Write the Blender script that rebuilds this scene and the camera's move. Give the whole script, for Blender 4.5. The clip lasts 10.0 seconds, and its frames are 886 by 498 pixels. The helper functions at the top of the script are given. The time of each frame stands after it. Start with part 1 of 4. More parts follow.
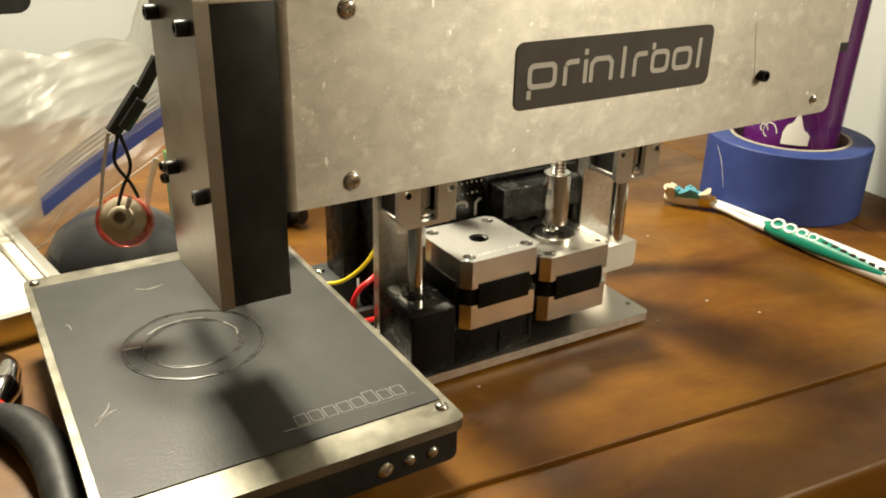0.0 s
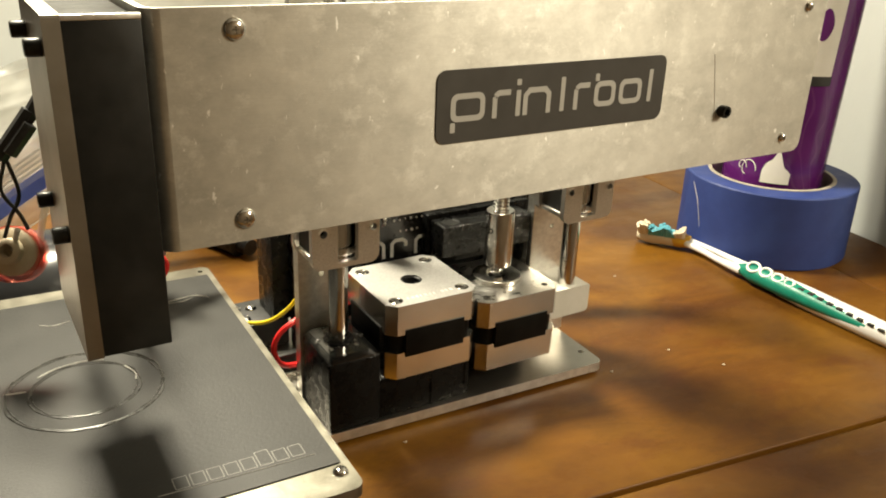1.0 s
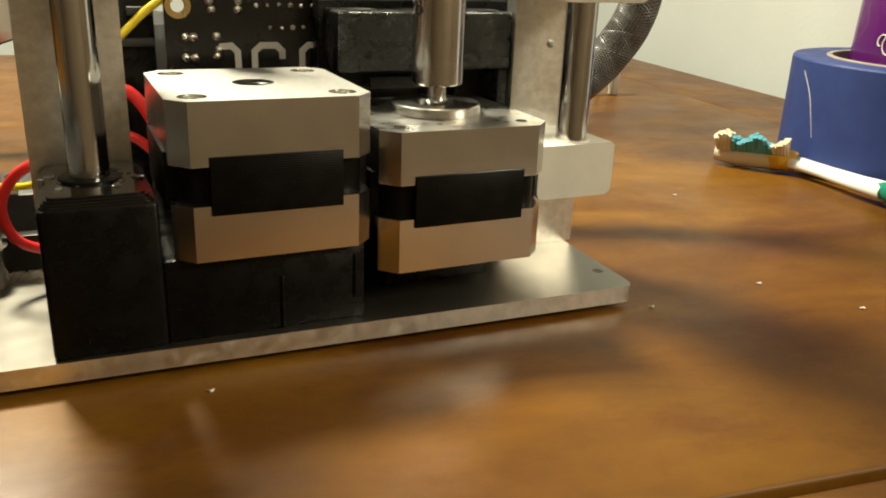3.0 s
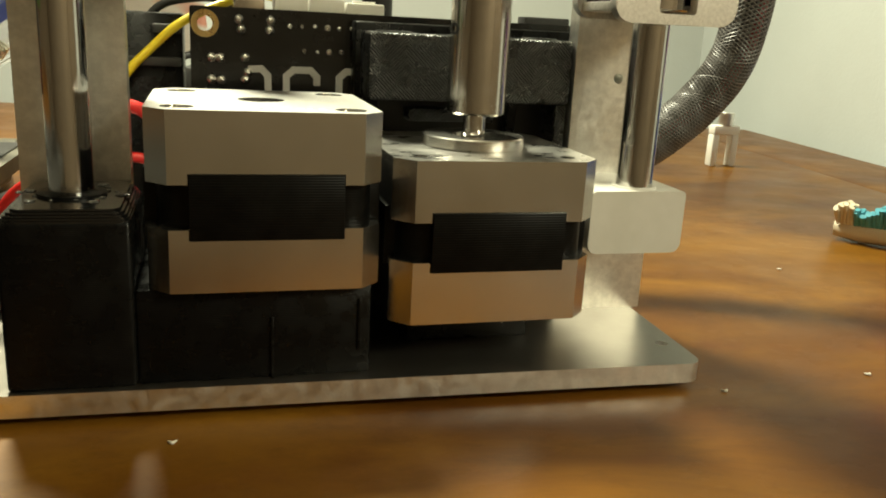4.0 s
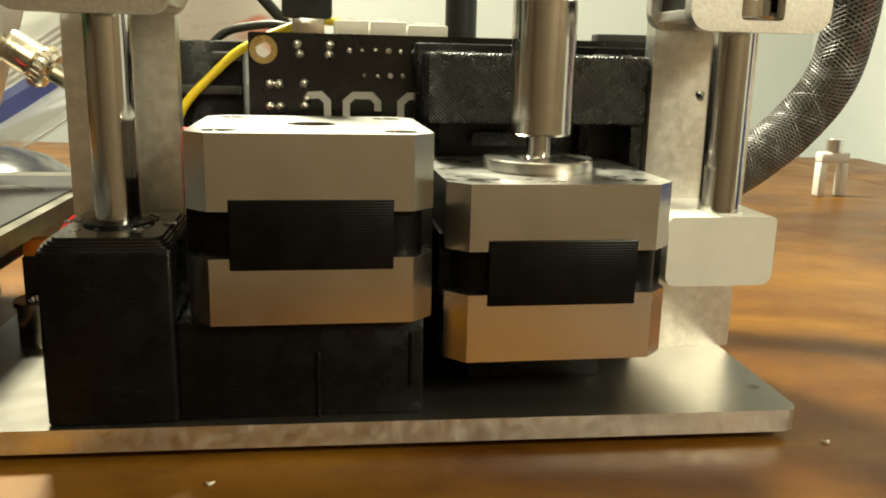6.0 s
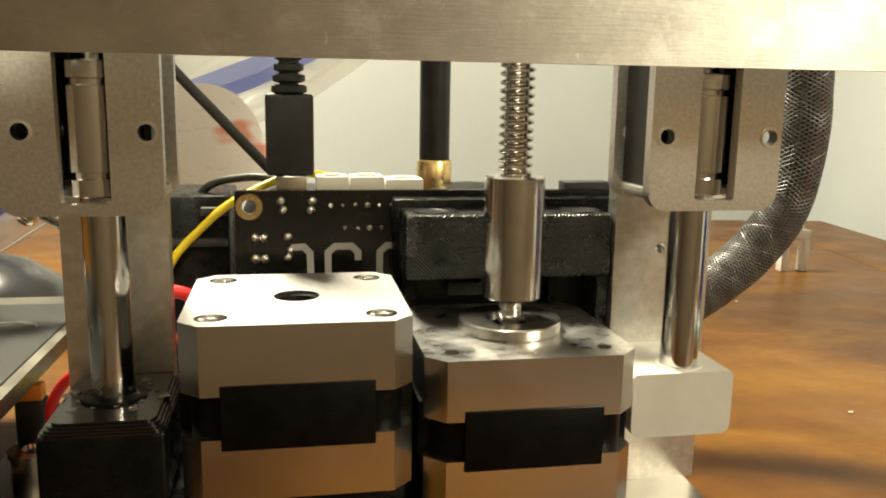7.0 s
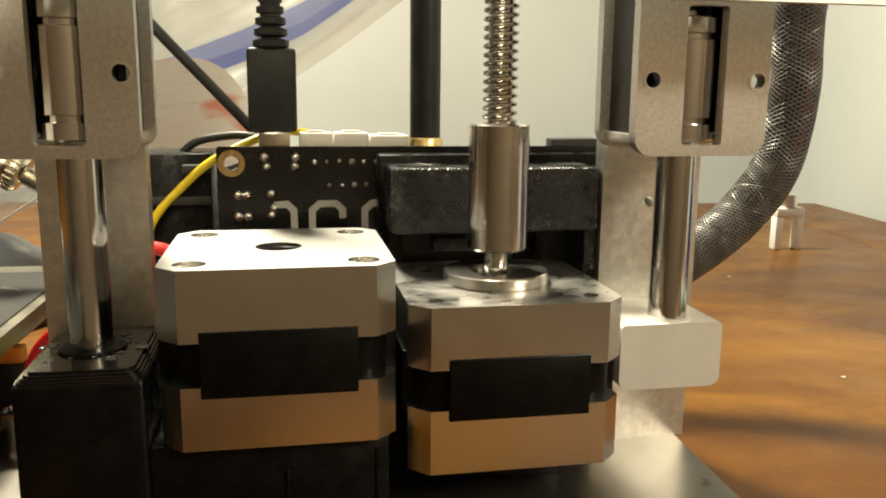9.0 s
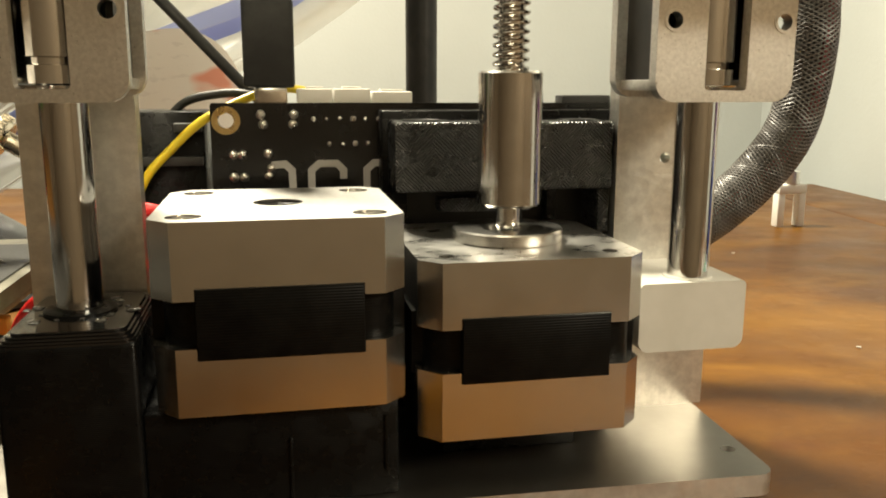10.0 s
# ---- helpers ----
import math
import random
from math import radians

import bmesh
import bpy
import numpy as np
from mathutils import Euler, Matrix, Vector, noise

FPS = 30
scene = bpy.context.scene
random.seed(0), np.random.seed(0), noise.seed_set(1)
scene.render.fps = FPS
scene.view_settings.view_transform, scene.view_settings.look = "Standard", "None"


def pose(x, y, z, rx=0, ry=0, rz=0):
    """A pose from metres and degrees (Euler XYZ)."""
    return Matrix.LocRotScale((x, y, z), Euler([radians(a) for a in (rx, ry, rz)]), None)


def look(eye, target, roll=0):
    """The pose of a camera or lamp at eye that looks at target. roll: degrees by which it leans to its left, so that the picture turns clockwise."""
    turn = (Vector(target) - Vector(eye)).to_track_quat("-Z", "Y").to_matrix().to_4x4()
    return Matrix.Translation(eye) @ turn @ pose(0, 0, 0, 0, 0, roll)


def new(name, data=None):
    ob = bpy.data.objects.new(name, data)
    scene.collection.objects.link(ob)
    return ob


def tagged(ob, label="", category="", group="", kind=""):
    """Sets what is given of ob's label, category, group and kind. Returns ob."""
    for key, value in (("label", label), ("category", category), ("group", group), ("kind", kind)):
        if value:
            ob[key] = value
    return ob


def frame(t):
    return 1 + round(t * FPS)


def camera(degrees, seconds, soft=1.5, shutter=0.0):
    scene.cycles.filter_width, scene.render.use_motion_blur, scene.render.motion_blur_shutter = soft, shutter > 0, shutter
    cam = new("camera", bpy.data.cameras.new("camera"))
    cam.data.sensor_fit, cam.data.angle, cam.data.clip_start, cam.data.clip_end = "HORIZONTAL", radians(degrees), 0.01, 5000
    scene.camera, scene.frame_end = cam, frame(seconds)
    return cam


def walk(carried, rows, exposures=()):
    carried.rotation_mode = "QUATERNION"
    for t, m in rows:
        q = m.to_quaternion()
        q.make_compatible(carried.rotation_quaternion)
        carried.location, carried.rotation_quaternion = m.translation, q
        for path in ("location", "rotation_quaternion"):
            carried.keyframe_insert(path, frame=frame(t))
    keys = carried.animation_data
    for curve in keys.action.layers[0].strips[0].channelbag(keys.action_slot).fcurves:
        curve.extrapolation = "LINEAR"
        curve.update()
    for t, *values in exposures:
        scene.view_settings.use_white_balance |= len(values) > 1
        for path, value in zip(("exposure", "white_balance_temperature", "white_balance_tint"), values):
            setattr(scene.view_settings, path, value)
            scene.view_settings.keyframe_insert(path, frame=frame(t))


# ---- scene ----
cam = camera(55.8, 10.0, soft=1.9)
PATH = [
    (0, (-0.20331, -0.28783, 0.20907), (-0.05581, -0.05694, 0.08687), 1.32),
    (0.5, (-0.18588, -0.28552, 0.21809), (-0.03689, -0.05205, 0.10279), 1.79),
    (1, (-0.15777, -0.28102, 0.20562), (-0.01254, -0.04486, 0.09101), 2.33),
    (1.5, (-0.12602, -0.26885, 0.17495), (0.01596, -0.02920, 0.06354), 3.20),
    (2, (-0.09353, -0.24710, 0.13696), (0.04156, -0.00190, 0.02913), 2.56),
    (2.5, (-0.06262, -0.21201, 0.10689), (0.06712, 0.03765, 0.00279), 2.09),
    (2.7, (-0.05152, -0.19488, 0.09899), (0.07554, 0.05524, -0.00728), 2.22),
    (3.8, (-0.01852, -0.17734, 0.07049), (0.07119, 0.09754, -0.00947), 2.98),
    (4, (-0.01018, -0.17095, 0.07452), (0.07001, 0.10739, -0.00357), 3.11),
    (4.5, (-0.00258, -0.16311, 0.06630), (0.05419, 0.12341, -0.00214), 2.15),
    (5, (-0.00088, -0.16252, 0.06620), (0.04420, 0.12636, -0.00102), 1.63),
    (5.2, (-0.00062, -0.16193, 0.06555), (0.04309, 0.12719, -0.00151), 1.45),
    (6.3, (0.00069, -0.16184, 0.07876), (0.04801, 0.12698, 0.01284), 1.21),
    (6.5, (0.00018, -0.16546, 0.08713), (0.05184, 0.12345, 0.02498), 1.47),
    (7, (-0.00112, -0.16662, 0.09850), (0.05273, 0.12340, 0.04384), 0.97),
    (7.5, (-0.00078, -0.16510, 0.09476), (0.04892, 0.12615, 0.04277), 0.31),
    (8, (0.00196, -0.16680, 0.09212), (0.05537, 0.12371, 0.03971), 0.41),
    (8.5, (0.00208, -0.16829, 0.09064), (0.05718, 0.12170, 0.03706), 0.60),
    (9, (0.00164, -0.16633, 0.08867), (0.05666, 0.12326, 0.03291), 0.57),
    (9.5, (-0.00002, -0.16491, 0.08744), (0.05505, 0.12460, 0.03130), 0.38),
    (10, (-0.00037, -0.15787, 0.07975), (0.05782, 0.13064, 0.02166), 0.19),
]
EXPOSURES = [(0.0, 0.25, 6500, 10), (1.5, 0.3, 6500, 10), (2.7, 0.25, 6500, 8), (4.0, 0.2, 6500, -2), (5.2, 0.22, 6500, -2), (6.4, 0.68, 6400, 4), (6.8, 0.47, 6450, 7), (7.3, 0.30, 6500, 10), (8.2, 0.27, 6500, 10), (10.0, 0.38, 6500, 10)]
walk(cam, [(t, look(eye, target, roll)) for t, eye, target, roll in PATH], EXPOSURES)

# ---- light: the room is closed; a desk lamp head behind, a ceiling lamp in front ----
world = bpy.data.worlds.new("room_air")
world.use_nodes = True
world.node_tree.nodes["Background"].inputs[0].default_value = (1.0, 0.9, 0.75, 1)
world.node_tree.nodes["Background"].inputs[1].default_value = 0.02
scene.world = world
CM = 0.01


def area_lamp(name, eye, target, size, watts, colour):
    data = bpy.data.lights.new(name, "AREA")
    data.shape, data.size, data.energy, data.color = "DISK", size * CM, watts, colour
    ob = new(name, data)
    ob.matrix_world = look([c * CM for c in eye], [c * CM for c in target])
    return ob


def bulb(name, eye, radius, watts, colour):
    data = bpy.data.lights.new(name, "POINT")
    data.shadow_soft_size, data.energy, data.color = radius * CM, watts, colour
    ob = new(name, data)
    ob.location = [c * CM for c in eye]
    return ob


WARM = (1.0, 0.91, 0.69)
area_lamp("desk_lamp_light", (-9, 34, 62), (-6, -2, 0), 15, 12.5, WARM)
bulb("room_lamp_light", (74, -82, 66), 14, 33.0, WARM)

# ---- materials ----


def mat(name, colour, rough=0.5, metal=0.0, **extra):
    m = bpy.data.materials.new(name)
    m.use_nodes = True
    b = m.node_tree.nodes["Principled BSDF"]
    b.inputs["Base Color"].default_value = (*colour, 1)
    b.inputs["Roughness"].default_value = rough
    b.inputs["Metallic"].default_value = metal
    for key, value in extra.items():
        b.inputs[key.replace("_", " ")].default_value = value
    return m


def node(m, kind, **props):
    n = m.node_tree.nodes.new(kind)
    for key, value in props.items():
        if key in n.inputs:
            n.inputs[key].default_value = value
    return n


def wire(m, a, b):
    m.node_tree.links.new(a, b)


def coords(m, stretch=(1, 1, 1), turn=0.0):
    c = node(m, "ShaderNodeTexCoord")
    p = node(m, "ShaderNodeMapping")
    p.inputs["Scale"].default_value = stretch
    p.inputs["Rotation"].default_value = (0, 0, turn)
    wire(m, c.outputs["Object"], p.inputs["Vector"])
    return p.outputs["Vector"]


def grain(m, scale, stretch=(1, 1, 1), detail=4.0, turn=0.0, rough=0.6):
    n = node(m, "ShaderNodeTexNoise", Scale=scale, Detail=detail, Roughness=rough)
    wire(m, coords(m, stretch, turn), n.inputs["Vector"])
    return n.outputs["Fac"]


def ramp(m, fac, stops):
    r = node(m, "ShaderNodeValToRGB")
    e = r.color_ramp.elements
    while len(e) < len(stops):
        e.new(0.5)
    for el, (pos, col) in zip(e, stops):
        el.position = pos
        el.color = (*col, 1) if len(col) == 3 else col
    wire(m, fac, r.inputs["Fac"])
    return r.outputs["Color"]


def span(m, fac, lo, hi, a=0.0, b=1.0):
    r = node(m, "ShaderNodeMapRange")
    for key, value in zip(("From Min", "From Max", "To Min", "To Max"), (lo, hi, a, b)):
        r.inputs[key].default_value = value
    wire(m, fac, r.inputs["Value"])
    return r.outputs["Result"]


def blend(m, fac, a, b, how="MIX"):
    x = node(m, "ShaderNodeMix")
    x.data_type, x.blend_type = "RGBA", how
    for sock, value in ((x.inputs[0], fac), (x.inputs[6], a), (x.inputs[7], b)):
        if isinstance(value, (int, float)):
            sock.default_value = value
        elif isinstance(value, tuple):
            sock.default_value = (*value, 1)
        else:
            wire(m, value, sock)
    return x.outputs[2]


def relief(m, height, strength=0.3, distance=0.0002):
    b = node(m, "ShaderNodeBump", Strength=strength, Distance=distance)
    wire(m, height, b.inputs["Height"])
    wire(m, b.outputs["Normal"], m.node_tree.nodes["Principled BSDF"].inputs["Normal"])


def into(m, socket, value):
    wire(m, value, m.node_tree.nodes["Principled BSDF"].inputs[socket])


def worn(m, base, spots, lo, hi, scale=120, rough=(0.3, 0.5), bump=0.15, size=0.0001, stretch=(1, 1, 1)):
    """Two scales of variation in colour and gloss, with a fine relief."""
    fine, broad = grain(m, scale * 6, stretch), grain(m, scale, detail=6)
    into(m, "Base Color", blend(m, span(m, broad, lo, hi), base, spots))
    into(m, "Roughness", span(m, grain(m, scale * 1.7, detail=5), 0.3, 0.7, *rough))
    relief(m, fine, bump, size)
    return m


def brushed_sheet():
    m = mat("brushed_aluminium", (0.6, 0.58, 0.54), 0.34, 1.0)
    streak = grain(m, 160, (1, 1, 16), 3)
    patch = grain(m, 34, (1, 1, 1.4), 6, rough=0.7)
    scratch = grain(m, 330, (1, 1, 0.45), 3)
    tone = blend(m, span(m, patch, 0.3, 0.7), (0.42, 0.40, 0.355), (0.68, 0.66, 0.60))
    tone = blend(m, span(m, grain(m, 90, (1, 1, 1.2), 7, rough=0.75), 0.53, 0.66, 0.0, 0.6), tone, (0.78, 0.76, 0.70))
    tone = blend(m, span(m, scratch, 0.68, 0.73), tone, (0.92, 0.90, 0.86))
    into(m, "Base Color", tone)
    into(m, "Roughness", span(m, patch, 0.3, 0.7, 0.53, 0.45))
    b = m.node_tree.nodes["Principled BSDF"]
    b.inputs["Anisotropic"].default_value = 0.70
    along = node(m, "ShaderNodeCombineXYZ", Z=1.0)
    into(m, "Tangent", along.outputs[0])
    relief(m, blend(m, 0.35, streak, grain(m, 700)), 0.4, 0.00014)
    return m


def smeared_end():
    """Smooth motor end with hazy smears of dried glue."""
    m = mat("smeared_motor_end", (0.5, 0.49, 0.46), 0.25, 1.0)
    haze = grain(m, 70, (1, 1.6, 1), 8, 0.5, 0.78)
    into(m, "Base Color", blend(m, span(m, haze, 0.42, 0.70), (0.54, 0.53, 0.50), (0.70, 0.69, 0.66)))
    into(m, "Roughness", span(m, haze, 0.38, 0.66, 0.24, 0.44))
    relief(m, grain(m, 380, detail=6), 0.3, 0.00008)
    return m


SHEET = brushed_sheet()
SMEARED = smeared_end()
PLATE = worn(mat("tumbled_aluminium", (0.75, 0.73, 0.69), 0.5, 1.0), (0.68, 0.66, 0.62), (0.84, 0.82, 0.775), 0.36, 0.66, 1300, (0.27, 0.37), 0.5, 0.00007)
UPRIGHT = worn(mat("matt_aluminium_bar", (0.8, 0.78, 0.74), 0.6, 1.0), (0.72, 0.70, 0.65), (0.88, 0.86, 0.80), 0.38, 0.64, 500, (0.30, 0.42), 0.5, 0.0001)
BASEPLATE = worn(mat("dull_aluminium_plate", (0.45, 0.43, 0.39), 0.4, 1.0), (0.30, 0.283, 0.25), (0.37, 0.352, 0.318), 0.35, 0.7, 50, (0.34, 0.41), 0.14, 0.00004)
BEDPLATE = worn(mat("stained_aluminium", (0.4, 0.39, 0.33), 0.4, 1.0), (0.18, 0.17, 0.135), (0.31, 0.295, 0.245), 0.35, 0.7, 70, (0.30, 0.46), 0.5, 0.00012)
EDGE = worn(mat("cut_and_lit_aluminium_edge", (0.8, 0.78, 0.74), 0.42, 1.0), (0.74, 0.72, 0.68), (0.88, 0.86, 0.82), 0.4, 0.6, 200, (0.3, 0.55), 0.5, 0.0001)
CAP = worn(mat("die_cast_motor_cap", (0.66, 0.64, 0.61), 0.36, 1.0), (0.58, 0.565, 0.53), (0.67, 0.655, 0.62), 0.35, 0.7, 60, (0.20, 0.27), 0.06, 0.00003, (1, 1, 3))
CAST_END = worn(mat("cast_motor_end", (0.75, 0.73, 0.69), 0.45, 1.0), (0.42, 0.411, 0.39), (0.53, 0.52, 0.497), 0.36, 0.66, 1100, (0.38, 0.48), 0.7, 0.00012)
STEEL = worn(mat("polished_steel", (0.62, 0.61, 0.6), 0.12, 1.0), (0.60, 0.59, 0.57), (0.66, 0.65, 0.63), 0.3, 0.7, 150, (0.08, 0.18), 0.03, 0.00004)
TURNED = worn(mat("turned_steel", (0.68, 0.66, 0.63), 0.25, 1.0), (0.62, 0.60, 0.57), (0.74, 0.72, 0.69), 0.35, 0.7, 150, (0.12, 0.21), 0.015, 0.00002)
BRASS = worn(mat("brass", (0.75, 0.55, 0.22), 0.3, 1.0), (0.70, 0.50, 0.20), (0.82, 0.64, 0.32), 0.35, 0.7, 120, (0.22, 0.4))
NICKEL = worn(mat("nickelled_brass", (0.72, 0.66, 0.54), 0.25, 1.0), (0.66, 0.60, 0.48), (0.78, 0.72, 0.60), 0.35, 0.7, 120, (0.18, 0.35))
BLACK = worn(mat("black_paint", (0.012, 0.012, 0.011), 0.38, 0.0, Specular_IOR_Level=0.25), (0.010, 0.010, 0.009), (0.022, 0.021, 0.019), 0.4, 0.75, 70, (0.3, 0.46), 0.15)
OXIDE = worn(mat("black_oxide_steel", (0.02, 0.02, 0.02), 0.35, 0.6), (0.015, 0.015, 0.015), (0.05, 0.05, 0.048), 0.45, 0.75, 200, (0.28, 0.45))
RUBBER = worn(mat("black_rubber", (0.015, 0.015, 0.015), 0.55), (0.012, 0.012, 0.012), (0.03, 0.03, 0.029), 0.4, 0.7, 120, (0.45, 0.6))
WHITE = worn(mat("white_nylon", (0.66, 0.64, 0.57), 0.42), (0.57, 0.555, 0.50), (0.64, 0.62, 0.57), 0.35, 0.7, 90, (0.38, 0.52), 0.2, 0.0001, (1, 1, 5))
SOCKET = worn(mat("white_connector_plastic", (0.8, 0.78, 0.72), 0.4), (0.78, 0.76, 0.70), (0.84, 0.82, 0.77), 0.35, 0.7, 90, (0.35, 0.45))
SOLDER = worn(mat("solder", (0.75, 0.73, 0.68), 0.25, 1.0), (0.6, 0.58, 0.54), (0.8, 0.78, 0.74), 0.4, 0.6, 300, (0.18, 0.4))
BEIGE = worn(mat("beige_plastic", (0.55, 0.47, 0.34), 0.45), (0.52, 0.44, 0.31), (0.60, 0.52, 0.39), 0.35, 0.7, 120, (0.38, 0.52))
TAPE = worn(mat("blue_masking_tape", (0.03, 0.07, 0.33), 0.6), (0.018, 0.039, 0.185), (0.026, 0.054, 0.225), 0.35, 0.7, 60, (0.5, 0.68), 0.3, 0.0001, (1, 1, 6))
CARD = worn(mat("grey_card_core", (0.4, 0.36, 0.29), 0.8), (0.36, 0.32, 0.26), (0.45, 0.41, 0.34), 0.35, 0.7, 120, (0.75, 0.9))
YELLOW = mat("yellow_insulation", (0.72, 0.56, 0.02), 0.35)
RED = mat("red_insulation", (0.62, 0.02, 0.02), 0.32)
ORANGE = mat("orange_plastic", (0.75, 0.28, 0.03), 0.4)
TEAL = worn(mat("green_rubber_grip", (0.0, 0.20, 0.13), 0.42), (0.0, 0.18, 0.12), (0.004, 0.24, 0.16), 0.35, 0.7, 120, (0.36, 0.5))
BRUSHWHITE = mat("white_brush_plastic", (0.8, 0.8, 0.78), 0.25)
AMBER = mat("amber_plastic", (0.62, 0.36, 0.03), 0.3)
BRISTLE_BLUE = mat("blue_bristle", (0.08, 0.33, 0.42), 0.5)
BRISTLE_WHITE = mat("cream_bristle", (0.62, 0.54, 0.40), 0.55)
INK = mat("grey_print", (0.46, 0.45, 0.43), 0.45)
BADGE = worn(mat("dark_grey_badge", (0.07, 0.066, 0.062), 0.4), (0.066, 0.062, 0.058), (0.08, 0.076, 0.071), 0.35, 0.7, 90, (0.36, 0.46))
BADGE_MARK = mat("light_grey_badge_mark", (0.52, 0.51, 0.48), 0.4)
PCB = worn(mat("black_circuit_board", (0.008, 0.008, 0.008), 0.22), (0.006, 0.006, 0.006), (0.014, 0.013, 0.012), 0.45, 0.7, 90, (0.18, 0.3), 0.1)
GREEN = mat("green_plastic", (0.10, 0.24, 0.05), 0.4)


def printed_plastic():
    """Black printed plastic, layer lines along z, glossy flecks."""
    m = mat("black_printed_plastic", (0.005, 0.005, 0.005), 0.3, 0.0, Specular_IOR_Level=0.15)
    w = node(m, "ShaderNodeTexWave", Scale=900.0, Distortion=1.2)
    w.bands_direction = "Z"
    wire(m, coords(m), w.inputs["Vector"])
    g = grain(m, 420, (1, 1, 2.5), 4)
    into(m, "Base Color", blend(m, span(m, g, 0.55, 0.8), (0.003, 0.003, 0.003), (0.008, 0.0078, 0.007)))
    into(m, "Roughness", span(m, grain(m, 210, detail=6), 0.40, 0.60, 0.18, 0.45))
    relief(m, blend(m, 0.5, w.outputs["Color"], g), 0.5, 0.00012)
    return m


def hatched_plastic():
    """Black printed plastic whose face shows crossing infill lines."""
    m = mat("black_hatched_plastic", (0.008, 0.008, 0.008), 0.3, 0.0, Specular_IOR_Level=0.75)
    lines = []
    for lean in (0.0, 1.5708):
        w = node(m, "ShaderNodeTexWave", Scale=760.0, Distortion=2.0, Detail=2.0)
        w.bands_direction = "DIAGONAL"
        p = node(m, "ShaderNodeMapping")
        p.inputs["Rotation"].default_value = (0, lean, 0)
        wire(m, coords(m, (1, 0, 1)), p.inputs["Vector"])
        wire(m, p.outputs["Vector"], w.inputs["Vector"])
        lines.append(w.outputs["Fac"])
    cross = blend(m, span(m, grain(m, 190, detail=2), 0.48, 0.52), *lines)
    gloss = grain(m, 700, detail=3)
    into(m, "Base Color", blend(m, span(m, gloss, 0.5, 0.75), (0.012, 0.012, 0.0115), (0.060, 0.058, 0.055)))
    into(m, "Roughness", span(m, grain(m, 320, detail=5), 0.35, 0.65, 0.22, 0.42))
    relief(m, blend(m, 0.3, cross, gloss), 1.0, 0.0006)
    return m


def laminations():
    m = mat("black_laminated_steel", (0.004, 0.004, 0.004), 0.36, 0.0, Specular_IOR_Level=0.12)
    w = node(m, "ShaderNodeTexWave", Scale=640.0, Distortion=0.15)
    w.bands_direction = "Z"
    wire(m, coords(m), w.inputs["Vector"])
    relief(m, w.outputs["Color"], 0.3, 0.00012)
    into(m, "Base Color", blend(m, span(m, grain(m, 300), 0.4, 0.7), (0.002, 0.002, 0.0018), (0.005, 0.0049, 0.0045)))
    return m


def varnished_wood():
    """Warm brown varnished boards, grain along the local x axis."""
    m = mat("varnished_wood", (0.2, 0.08, 0.03), 0.25)
    info = node(m, "ShaderNodeObjectInfo")
    shift = node(m, "ShaderNodeMapping")
    shift.inputs["Scale"].default_value = (1, 1.9, 1.9)
    c = node(m, "ShaderNodeTexCoord")
    add = node(m, "ShaderNodeVectorMath")
    wire(m, c.outputs["Object"], add.inputs[0])
    wire(m, info.outputs["Random"], add.inputs[1])
    wire(m, add.outputs[0], shift.inputs["Vector"])
    n1 = node(m, "ShaderNodeTexNoise", Scale=11.0, Detail=8.0, Roughness=0.62, Distortion=0.8)
    wire(m, shift.outputs["Vector"], n1.inputs["Vector"])
    n2 = node(m, "ShaderNodeTexNoise", Scale=75.0, Detail=6.0, Roughness=0.72)
    wire(m, shift.outputs["Vector"], n2.inputs["Vector"])
    blot = grain(m, 9, (1, 1.8, 1), 6)
    tone = ramp(m, n1.outputs["Fac"], [(0.24, (0.054, 0.0165, 0.0017)), (0.50, (0.112, 0.0425, 0.0036)), (0.78, (0.215, 0.0970, 0.0085))])
    tone = blend(m, span(m, n2.outputs["Fac"], 0.50, 0.72, 0.0, 0.35), tone, (0.036, 0.0125, 0.0022))
    tone = blend(m, span(m, blot, 0.46, 0.70, 0.0, 0.6), tone, (0.195, 0.088, 0.0070))
    tone = blend(m, span(m, grain(m, 21, (1, 2.2, 1), 5), 0.57, 0.70, 0.0, 0.5), tone, (0.088, 0.022, 0.0036))
    into(m, "Base Color", tone)
    into(m, "Roughness", span(m, grain(m, 26, detail=6), 0.3, 0.7, 0.36, 0.55))
    b = m.node_tree.nodes["Principled BSDF"]
    b.inputs["Specular IOR Level"].default_value = 0.20
    b.inputs["Coat Weight"].default_value = 0.07
    into(m, "Coat Roughness", span(m, grain(m, 34, (1, 1.5, 1), 6), 0.35, 0.65, 0.16, 0.34))
    relief(m, blend(m, 0.5, n1.outputs["Fac"], n2.outputs["Fac"]), 0.16, 0.0004)
    return m


def painted_wall(name, colour):
    m = mat(name, colour, 0.75)
    into(m, "Base Color", blend(m, span(m, grain(m, 5, detail=6), 0.3, 0.7), colour, tuple(c * 0.9 for c in colour)))
    relief(m, grain(m, 320), 0.25, 0.0006)
    return m


def build_sheet():
    """Matt black textured print surface, greyed by use."""
    m = mat("matt_black_print_sheet", (0.03, 0.03, 0.028), 0.48, 0.0, Specular_IOR_Level=0.38)
    broad = grain(m, 22, detail=7, rough=0.7)
    into(m, "Base Color", blend(m, span(m, broad, 0.35, 0.7), (0.013, 0.013, 0.012), (0.029, 0.028, 0.0255)))
    into(m, "Roughness", span(m, broad, 0.3, 0.7, 0.40, 0.55))
    relief(m, grain(m, 900), 0.5, 0.0002)
    return m


